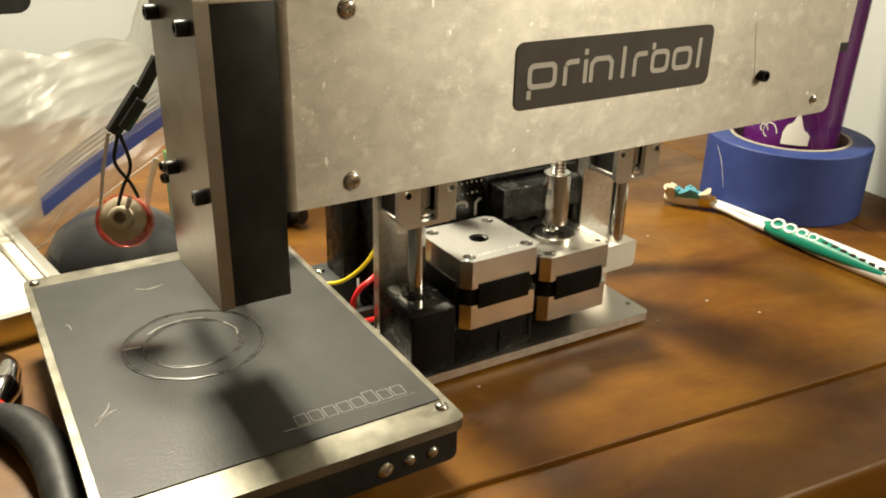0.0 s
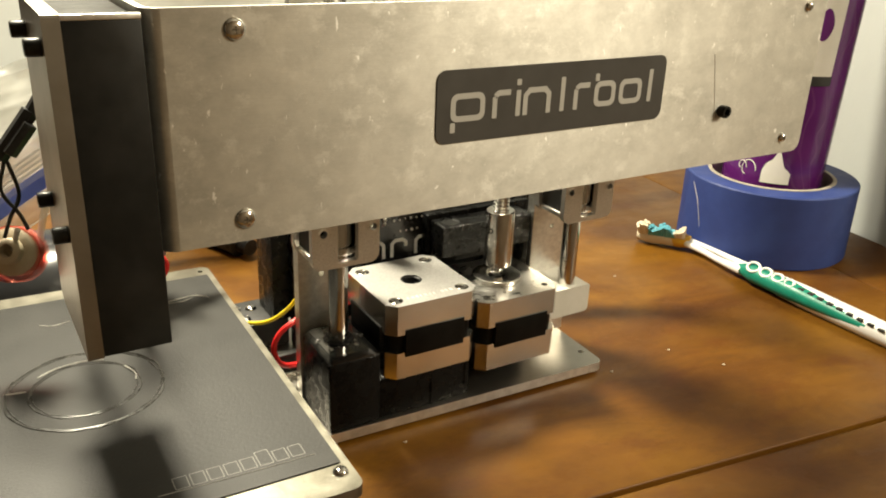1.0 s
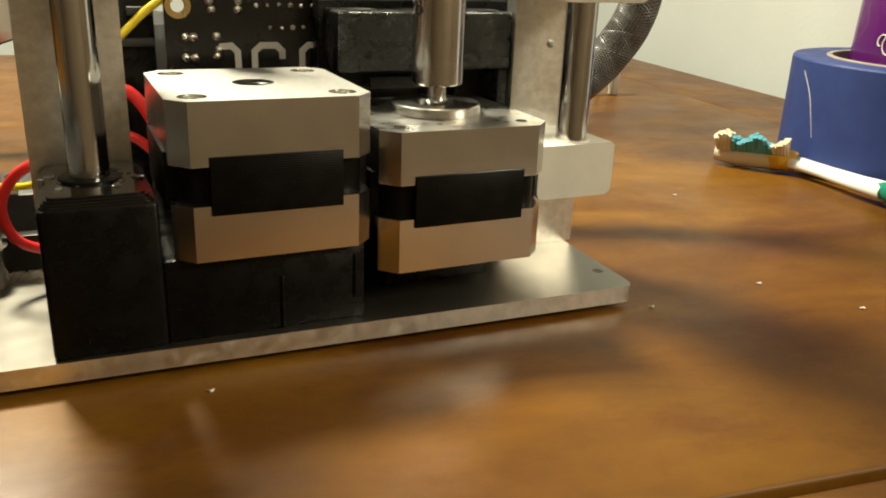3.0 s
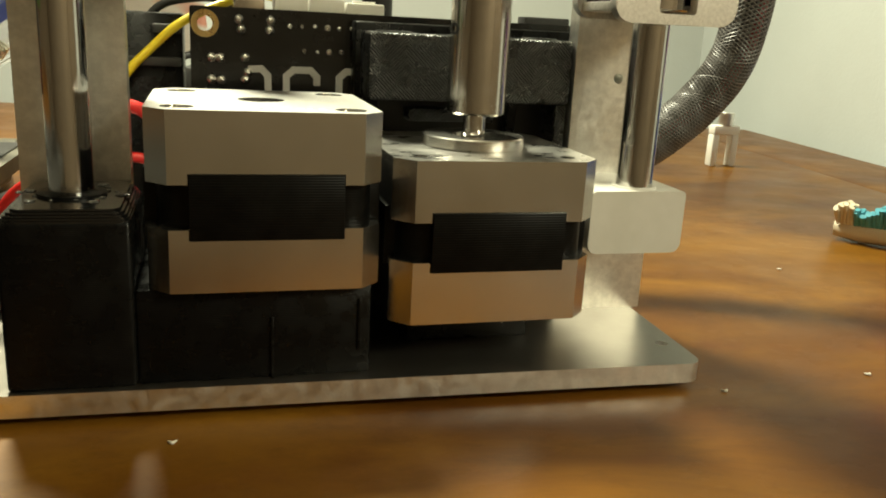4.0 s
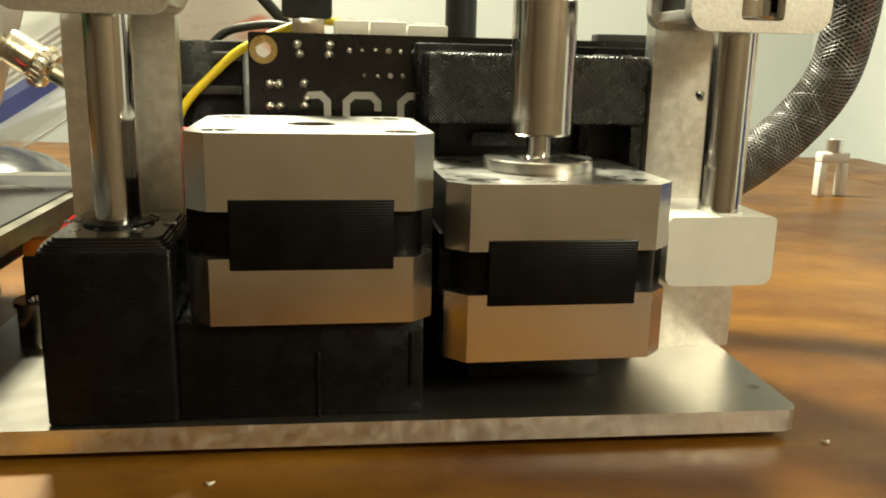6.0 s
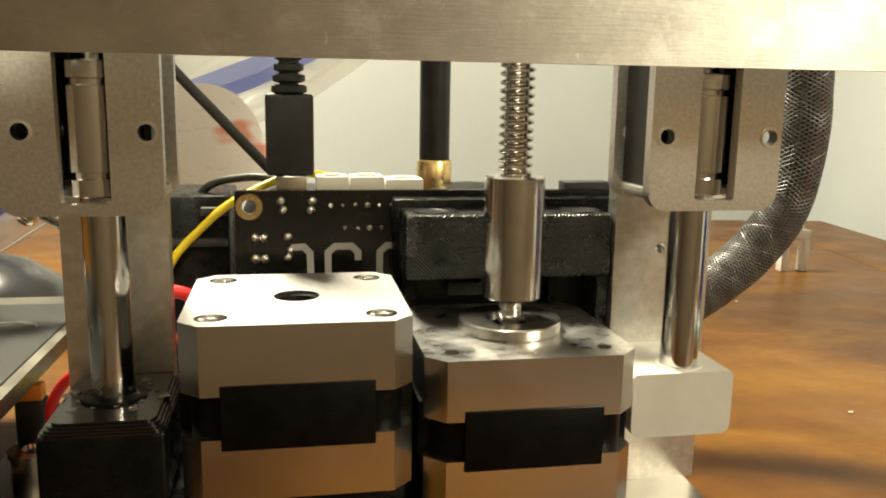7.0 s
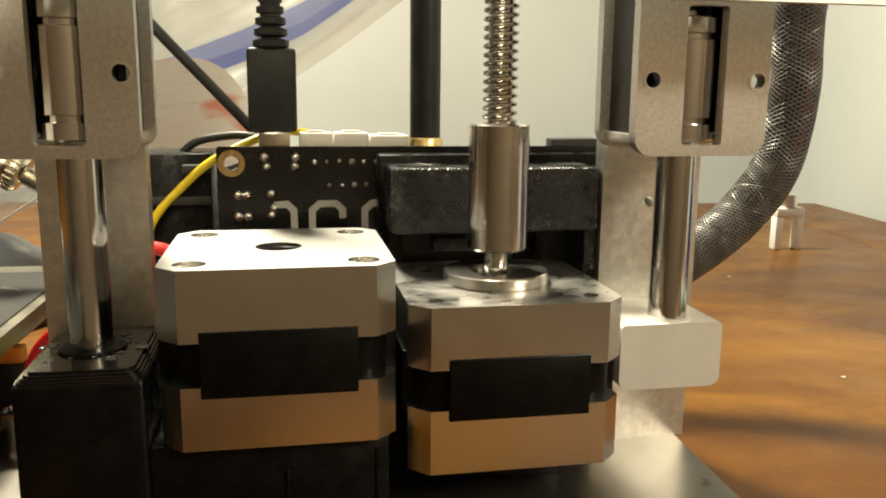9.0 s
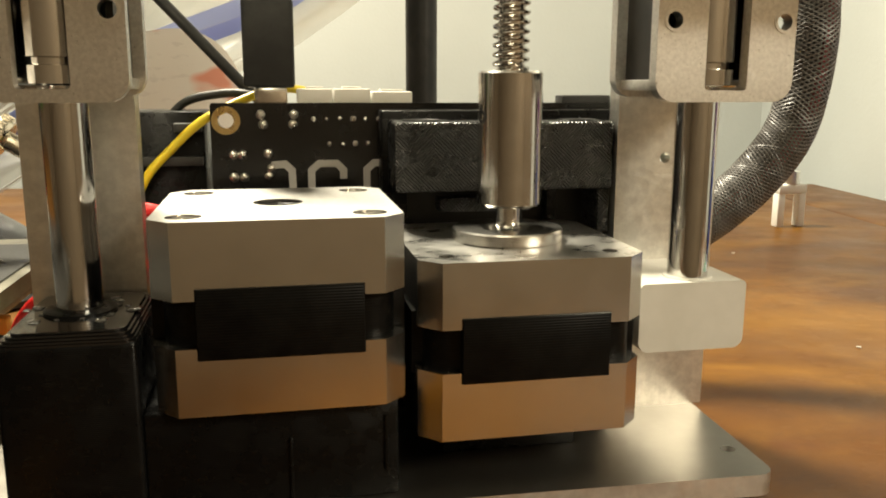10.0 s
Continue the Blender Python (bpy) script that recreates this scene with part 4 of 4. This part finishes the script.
# ---- nozzle holder hanging beside the post ----
hot = thing("hanging_socket", "beige plastic socket hanging on wires in a clear red cup", "socket", (-14.5, 4.0, 7.2))
ax, out = Vector((-14.5, 4.0, 8.2)), Vector((-15.3, 2.3, 9.0))
part("socket_body", lathe([(0, -0.6), (0.85, -0.6), (0.92, -0.5), (0.92, 0.1), (0.80, 0.22), (0.5, 0.25), (0.46, 0.55), (0.40, 0.6), (0.24, 0.6), (0.22, 0.1), (0, 0.1)], ax, out, 32), BEIGE, hot)
part("pin", rod(ax + Vector((0.02, 0, 0.05)), ax + Vector((0.25, -0.65, 1.05)), 0.10, 12), SOCKET, hot)
part("cup", lathe([(1.0, -0.65), (1.05, -0.6), (1.05, 0.2), (1.0, 0.2), (0.98, -0.55), (0, -0.62)], ax - Vector((0, 0, 0.12)), out - Vector((0, 0, 0.12)), 32), REDCLEAR, hot)
part("wire", tube([(-14.3, 3.9, 11.6), (-14.55, 3.8, 10.6), (-14.1, 3.7, 9.7), (-13.9, 3.6, 9.1)], 0.07, 8), RUBBER, hot)
part("wire", tube([(-14.2, 3.9, 11.6), (-14.0, 3.8, 10.4), (-14.4, 3.7, 9.6), (-14.7, 3.6, 8.9)], 0.07, 8), RUBBER, hot)
part("hanger", tube([(-14.6, 4, 11.7), (-15.0, 4, 10.2), (-15.3, 4, 8.7)], 0.07, 8), SOCKET, hot)
part("hanger", tube([(-12.9, 4.2, 10.4), (-13.3, 4.2, 9.3), (-13.6, 4.1, 8.2)], 0.13, 8), FILM, hot)
for p0, p1, r in (((-14.45, 4, 11.7), (-13.2, 4, 13.3), 0.30), ((-14.1, 3.7, 11.9), (-13.3, 3.7, 12.9), 0.26), ((-13.2, 4, 13.2), (-12.4, 4, 14.4), 0.26)):
    part("clamp_half", rod(p0, p1, r, 6), RUBBER, hot)
part("hang_cord", tube([(-12.5, 4, 14.3), (-11.8, 3.6, 15.3), (-11.0, 3.2, 15.8)], 0.14, 8), RUBBER, hot)
strip = thing("green_strip", "upright green plastic strip behind the post", "strip", (-12.4, 5.0, 6.5))
part("strip", box(-12.40, -11.9, 0.36, 5.2, 7.3, 10.4, 0.05), GREEN, strip)
for gz in (9.9, 9.4):
    screw("cap_screw", (-12.40, 4.6, gz), (-1, -0.3, 0), 0.22, strip, OXIDE, 0.3, True)

# ---- desk lamp, bag and loose things on the table ----
lamp = thing("desk_lamp", "black desk lamp with a domed base and brass collar", "lamp", (9.2, 25.2, 0))
part("base_dome", lathe([(0, 0), (6.4, 0), (6.5, 0.2), (6.4, 0.9), (5.9, 2.2), (4.9, 3.6), (3.4, 4.7), (1.6, 5.3), (0, 5.45)], (9.2, 25.2, 0), (9.2, 25.2, 5), 56), BLACK, lamp)
part("collar", lathe([(0, 0), (0.86, 0), (0.9, 0.1), (0.9, 1.5), (0.84, 1.6), (0, 1.6)], (7.3, 26.2, 4.9), (7.3, 26.2, 9), 32), BRASS, lamp, "brass collar")
part("stem", rod((7.3, 26.2, 6.4), (7.3, 26.2, 46), 0.78, 28), BLACK, lamp)
part("arm", tube([(7.3, 26.2, 45.5), (6.0, 27, 54), (0.0, 31, 62), (-5.5, 33.5, 66)], 0.6, 16), BLACK, lamp)
part("shade", lathe([(2.0, 0), (3.0, 0.3), (8.0, 6.0), (8.2, 6.2), (7.8, 6.0), (2.8, 0.6), (1.9, 0.3)], (-8.8, 34.3, 69), (-9, 34, 60), 40), BLACK, lamp)

dome = thing("round_puck", "dark glossy domed puck on the table", "puck", (-12.4, 18.0, 0))
part("shell", lathe([(0, 0), (3.9, 0), (4.05, 0.3), (3.9, 1.2), (3.3, 2.2), (2.2, 3.0), (1.0, 3.35), (0, 3.42)], (-12.4, 18.0, 0), (-12.4, 18, 5), 48), mat("dark_grey_gloss", (0.025, 0.026, 0.028), 0.22), dome)
part("rim_ring", lathe([(3.95, 0.05), (4.12, 0.1), (4.15, 0.3), (4.02, 0.45)], (-12.4, 18.0, 0), (-12.4, 18, 5), 48), RUBBER, dome)


SEAL = [(-24, -1.0), (-15.7, 2.3), (-12, 4.6), (-8.4, 6.9), (-5.1, 8.6), (-1.45, 10.0), (1.1, 11.2), (3.0, 12.5), (9, 17.0)]


def seal_height(x):
    for (xa, za), (xb, zb) in zip(SEAL, SEAL[1:]):
        if x <= xb:
            return za + (zb - za) * (x - xa) / (xb - xa)
    return SEAL[-1][1]


def bag_place(u, v):
    """The crumpled film: u along the bag, v from its lower edge upward."""
    x = -24 + 30.5 * u
    low = max(0.05, seal_height(x) - 1.6)
    high = 11.2 + 0.35 * math.sin(x * 1.1) + 12.8 * min(1.0, max(0.0, (x + 8.5) / 4.0))
    z = low + v * (high - low)
    y = 22.0 + 1.5 * v + 0.9 * noise.noise((x * 0.16, z * 0.14, 3.1)) + 0.8 * abs(noise.noise((x * 0.14 + z * 0.08, z * 0.5 - x * 0.27, 9.0))) + 0.25 * abs(noise.noise((x * 0.4, z * 1.2 - x * 0.7, 5.0)))
    return (x, y, z)


def seal_place(x, up):
    return (x, 21.3 + 0.5 * math.sin(x * 0.35), seal_height(x) + up)


bag = thing("plastic_bag", "crumpled clear zip bag with a blue seal strip", "bag", (-9, 22, 0))
part("film", sheet_of(bag_place, 110, 70), FILM, bag, smooth=180)
part("film_back", sheet_of(lambda u, v: (lambda p: (p[0] - 0.6, p[1] + 1.3 + 0.5 * noise.noise((p[0] * 0.5, p[2] * 0.4, 21.0)), p[2] + 0.3))(bag_place(u * 0.98, v * 0.97)), 80, 50), FILM, bag, smooth=180)
part("seal_strip", sheet_of(lambda u, v: seal_place(-15.7 + 20.5 * u, v * (0.85 - 0.35 * u)), 60, 3), ZIP, bag, "blue seal strip", smooth=180)
part("seal_band", sheet_of(lambda u, v: seal_place(-15.7 + 20.5 * u, 0.86 - 0.35 * u + v * (0.3 + 0.6 * u)), 60, 3), ZIP_PALE, bag, "pale blue band above the seal strip", smooth=180)
for k in range(4):
    part("seal_ridge", sheet_of(lambda u, v: seal_place(-15.8 + 9.5 * u, 1.30 + k * 0.30 + v * 0.17), 40, 1), ZIP_WHITE, bag, smooth=180)

for fold in ([seal_place(-17.5 + 9.0 * k / 12, -1.5) for k in range(13)], [(-15.9 + 0.2 * k, 21.3, 1.1 + 0.26 * k) for k in range(7)]):
    part("fold_edge", tube(fold, [0.015] + [0.04] * (len(fold) - 2) + [0.01], 6, 4), ZIP_WHITE, bag, "bright crease of the film")
PAPER = mat("printed_paper", (0.72, 0.70, 0.66), 0.5)
blots = grain(PAPER, 32, (1, 1, 1.6), 2)
fine = span(PAPER, grain(PAPER, 120, (1, 1, 3.0), 4), 0.58, 0.64, 0.0, 0.25)
tint = blend(PAPER, fine, (0.74, 0.72, 0.68), (0.45, 0.42, 0.42))
into(PAPER, "Base Color", blend(PAPER, span(PAPER, blots, 0.55, 0.62, 0.0, 0.85), tint, (0.66, 0.22, 0.13)))


def panel_place(u, v):
    """u along the printed panel, v up from its rising lower edge."""
    x = -8.3 + 7.4 * u
    return (x, 20.3 + 0.3 * math.sin(u * 5) + 0.15 * v, 3.1 + 0.35 * (x + 9.3) + v * 5.5 * max(0.0, 1 - u**4) ** 0.5)


part("printed_panel", sheet_of(panel_place, 40, 16), PAPER, bag, "white panel with faded red print", smooth=180)
part("panel_edge", tube([panel_place(k / 20, 0) for k in range(20)], 0.035, 6), RUBBER, bag, "dark lower edge")

plug = thing("cable_plug", "black cable plug lying on the table", "plug", (-2.4, 21, 0))
part("barrel", rod((-2.9, 22.2, 0.75), (-1.6, 19.0, 0.75), 0.75, 24, 0.2), RUBBER, plug)
part("end_ring", lathe([(0.70, 0), (0.80, 0.05), (0.80, 0.5), (0.5, 0.6), (0.5, 1.4), (0, 1.45)], (-1.7, 19.25, 0.75), (-0.9, 17.3, 0.75), 24), OXIDE, plug)
part("strain_relief", lathe([(0.6, 0), (0.42, 1.0), (0.28, 1.8)], (-2.9, 22.2, 0.75), (-3.3, 24.2, 0.6), 16), RUBBER, plug)
part("cable", tube([(-3.15, 23.6, 0.62), (-3.4, 26.5, 0.4), (-3.5, 30, 0.3), (-3.0, 36, 0.3), (-1.0, 41, 0.3)], 0.26, 12), RUBBER, plug)
canister = thing("black_canister", "squat matt black canister standing on the table", "canister", (0.3, 27.0, 0))
part("body", lathe([(0, 0), (2.5, 0), (2.7, 0.25), (2.75, 3.9), (2.4, 4.7), (1.2, 5.1), (0, 5.15)], (0.3, 27.0, 0), (0.3, 27, 9), 40), RUBBER, canister)
part("lid_cord", tube([(0.3, 27.0, 5.0), (-1.4, 25.8, 5.4), (-3.0, 24.0, 4.9), (-4.2, 22.8, 4.3)], 0.14, 10), RUBBER, canister)

tray = thing("white_tray", "shallow white tray with a raised silver rim", "tray", (-21, 20, 0), 8)
rim = slab([rounded(-4.2, 4.2, -9, 9, 0.8), rounded(-3.7, 3.7, -8.5, 8.5, 0.6)], 0, 1.5)
part("rim", rim, PLATE, tray)
part("inner_rim", slab([rounded(-3.69, 3.69, -8.49, 8.49, 0.6), rounded(-3.1, 3.1, -7.9, 7.9, 0.5)], 0.0, 1.05), SOCKET, tray)
part("floor_panel", slab([rounded(-3.09, 3.09, -7.89, 7.89, 0.5)], 0.0, 0.5), SOCKET, tray)

pliers = thing("pliers", "small pliers with black rubber handles", "pliers", (-20, 3, 0))
part("handle", tube([(-20.6, 4.4, 0.8), (-19.6, 2.6, 1.0), (-19.0, 0.4, 1.0), (-18.9, -2.5, 0.9), (-19.2, -6.5, 0.8)], [0.5, 0.75, 0.8, 0.75, 0.6], 16), RUBBER, pliers)
part("handle", tube([(-21.0, 4.2, 0.8), (-21.8, 2.0, 0.9), (-22.6, -1.0, 0.9), (-22.8, -5.0, 0.8)], [0.5, 0.7, 0.75, 0.6], 16), RUBBER, pliers)
part("collar", rod((-20.5, 4.9, 0.8), (-20.3, 4.2, 0.8), 0.5, 16), RED, pliers)
part("jaw", tube([(-20.4, 4.6, 0.8), (-19.9, 6.0, 0.8), (-19.5, 7.6, 0.8), (-19.6, 9.0, 0.7)], [0.45, 0.7, 0.5, 0.2], 12), STEEL, pliers)

dark = thing("black_device", "black rounded flat device on a stand behind the bed", "device", (-24, 30, 0))
part("case", slab([rounded(-31, -13.4, 12.6, 23, 0.9)], 30.0, 31.4, "y"), RUBBER, dark)
part("stem", box(-24.6, -23.4, 30.3, 31.1, 1.0, 12.8, 0.1), RUBBER, dark)
part("foot", slab([rounded(-28, -20, 28.4, 33.0, 0.8)], 0, 1.0), RUBBER, dark)

# tape roll with a purple tube in it
tape = thing("tape_roll", "roll of blue masking tape lying flat", "tape roll", (30.85, 6.4, 0))
T0, T1 = (30.85, 6.4, 0), (30.85, 6.4, 5)
part("winding", lathe([(4.05, 0), (5.40, 0), (5.47, 0.08), (5.47, 4.72), (5.40, 4.8), (4.05, 4.8)], T0, T1, 72), TAPE, tape)
part("core", lathe([(3.8, 0.02), (4.05, 0.02), (4.05, 4.83), (4.02, 4.86), (3.83, 4.86), (3.8, 4.83), (3.8, 0.02)], T0, T1, 72), CARD, tape)
part("torn_end", tube([(25.68, 8.25, 4.3), (25.50, 7.6, 3.4), (25.45, 7.3, 2.6), (25.41, 7.0, 1.6)], [0.012, 0.022, 0.02, 0.01], 6), SOCKET, tape)

can = thing("purple_tube", "tall purple printed tube standing in the tape roll", "tube", (30.5, 6.4, 0))
C0, C1 = (30.4, 6.2, 0), (31.05, 6.5, 5)
part("body", lathe([(0, 0.02), (3.05, 0.02), (3.15, 0.15), (3.15, 26), (2.8, 27), (0, 27)], C0, C1, 64), PURPLE, can)


def on_can(ang, z, r=3.16):
    a = radians(ang)
    return (C0[0] + 0.13 * z + r * math.cos(a), C0[1] + 0.06 * z + r * math.sin(a), z)


def can_patch(name, a0, a1, lo, hi, material, label="", r=3.23):
    part(name, sheet_of(lambda u, v: on_can(a0 + u * (a1 - a0), lo(u) + v * (hi(u) - lo(u)), r), 40, 4), material, can, label, smooth=180)


can_patch("label_panel", 120, 257, lambda u: 11.6, lambda u: 25.5, SOCKET, "white label panel")
can_patch("dark_band", 120, 258, lambda u: 11.05, lambda u: 11.62, RUBBER, "dark band below the white panel", 3.245)
can_patch("label_blot", 228, 246, lambda u: 14.6 - 0.9 * math.sin(u * math.pi) ** 0.6, lambda u: 14.6 + 1.0 * math.sin(u * math.pi) ** 0.6, PURPLE, r=3.25)
can_patch("pale_patch", 205, 236, lambda u: 4.9, lambda u: 5.5 + 1.5 * max(0.0, 1 - abs(2 * u - 0.9)) + 0.14 * math.sin(u * 15), SOCKET, "white printed silhouette")
for k, (sa, sz, sr) in enumerate(((180, 5.6, 0.5), (188, 5.5, 0.75), (184, 9.6, 0.6))):
    part("white_swirl", tube([on_can(sa + (sr - 0.05 * j) * 14 * math.cos(j * 0.55), sz + (sr - 0.05 * j) * math.sin(j * 0.55), 3.22) for j in range(9)], 0.035, 6), SOCKET, can)

brush = thing("toothbrush", "toothbrush with a green ringed grip and blue bristles", "toothbrush", (24.4, 1, 0))
part("head", tube([(22.9, 9.9, 0.45), (23.5, 9.1, 0.5), (24.3, 8.0, 0.55), (24.85, 7.2, 0.55)], [0.32, 0.5, 0.5, 0.36], 14), BRISTLE_WHITE, brush, "cream brush head")
part("neck_collar", tube([(24.25, 8.1, 0.58), (24.55, 7.65, 0.6), (24.9, 7.1, 0.55)], [0.5, 0.56, 0.40], 14), AMBER, brush, "amber collar")
for side in (-0.36, 0.36):
    part("neck", tube([(24.8 + side * 0.6, 7.3, 0.55), (24.95 + side, 5.6, 0.5), (24.85 + side * 1.2, 4.0, 0.5), (24.7 + side, 2.3, 0.55)], [0.24, 0.19, 0.21, 0.30], 12), BRUSHWHITE, brush)
part("handle", tube([(24.75, 3.0, 0.5), (24.6, 0.6, 0.6), (24.55, -2, 0.6), (24.6, -6, 0.55), (24.7, -10, 0.5), (24.8, -11, 0.4)], [0.32, 0.56, 0.66, 0.64, 0.55, 0.3], 18), BRUSHWHITE, brush)
part("grip", tube([(24.55, 2.7, 0.58), (24.38, 1.4, 0.7), (24.28, -1.3, 0.72), (24.3, -5, 0.66), (24.4, -9, 0.6)], [0.24, 0.56, 0.56, 0.38, 0.24], 18), TEAL, brush)
for k, (gy, gr) in enumerate(((1.35, 0.40), (0.45, 0.36), (-0.40, 0.32), (-1.2, 0.29))):
    part("grip_ring", tube([(24.12 + gr * 0.62 * math.cos(t), gy + gr * math.sin(t), 1.20 + gr * 0.5 * math.cos(t)) for t in [j * math.tau / 16 for j in range(17)]], 0.085, 8, 3), BRUSHWHITE, brush)
for k in range(9):
    part("grip_notch", box(24.0, 24.35, -2.2 - k * 0.62, -1.85 - k * 0.62, 1.10 - k * 0.03, 1.22 - k * 0.03, 0.03), RUBBER, brush)
tuft = random.Random(3)
for k in range(24):
    t = k / 23
    bx, by = 22.95 + 1.75 * t, 9.75 - 2.35 * t
    for side in (-1, -0.33, 0.33, 1):
        a0 = Vector((bx + side * 0.24, by + side * 0.19, 0.72))
        white = t < 0.20 or t > 0.80
        tip = a0 + Vector((-0.32 + tuft.uniform(-0.12, 0.1), -0.2 + tuft.uniform(-0.12, 0.12), 0.62 + 0.18 * math.sin(t * 14) + tuft.uniform(-0.08, 0.08)))
        part("bristle_tuft", tube([a0, (a0 + tip) / 2, tip], [0.07, 0.08, 0.10], 6, 2), BRISTLE_WHITE if white else BRISTLE_BLUE, brush)

clip = thing("white_clip", "small white plastic clip standing on the table", "clip", (28.8, 26.9, 0))
part("foot", box(27.9, 28.35, 26.6, 27.2, 0, 1.9, 0.08), SOCKET, clip)
part("foot", box(29.2, 29.65, 26.6, 27.2, 0, 1.9, 0.08), SOCKET, clip)
part("bridge", box(27.9, 29.65, 26.55, 27.25, 1.9, 2.45, 0.1), SOCKET, clip)
part("knob", rod((28.8, 26.9, 2.45), (28.8, 26.9, 3.2), 0.45), PLATE, clip)

crumb_m = mat("white_crumb", (0.7, 0.66, 0.58), 0.6)
crumbs = random.Random(11)
for cx, cy in ((13.8, -2.25), (-1.75, -2.95), (21.5, 20.2), (9.75, -2.55), (17.5, 6.0), (15.2, -4.6)):
    c = thing("crumb", "tiny pale crumb on the table", "crumb", (cx, cy, 0), group="crumbs")
    bm = tube([(cx - 0.07, cy + 0.04, 0.03), (cx, cy - 0.05, 0.04), (cx + 0.08, cy + 0.04, 0.03)], [0.015, 0.035, 0.015], 6)
    part("flake", bm, crumb_m, c)
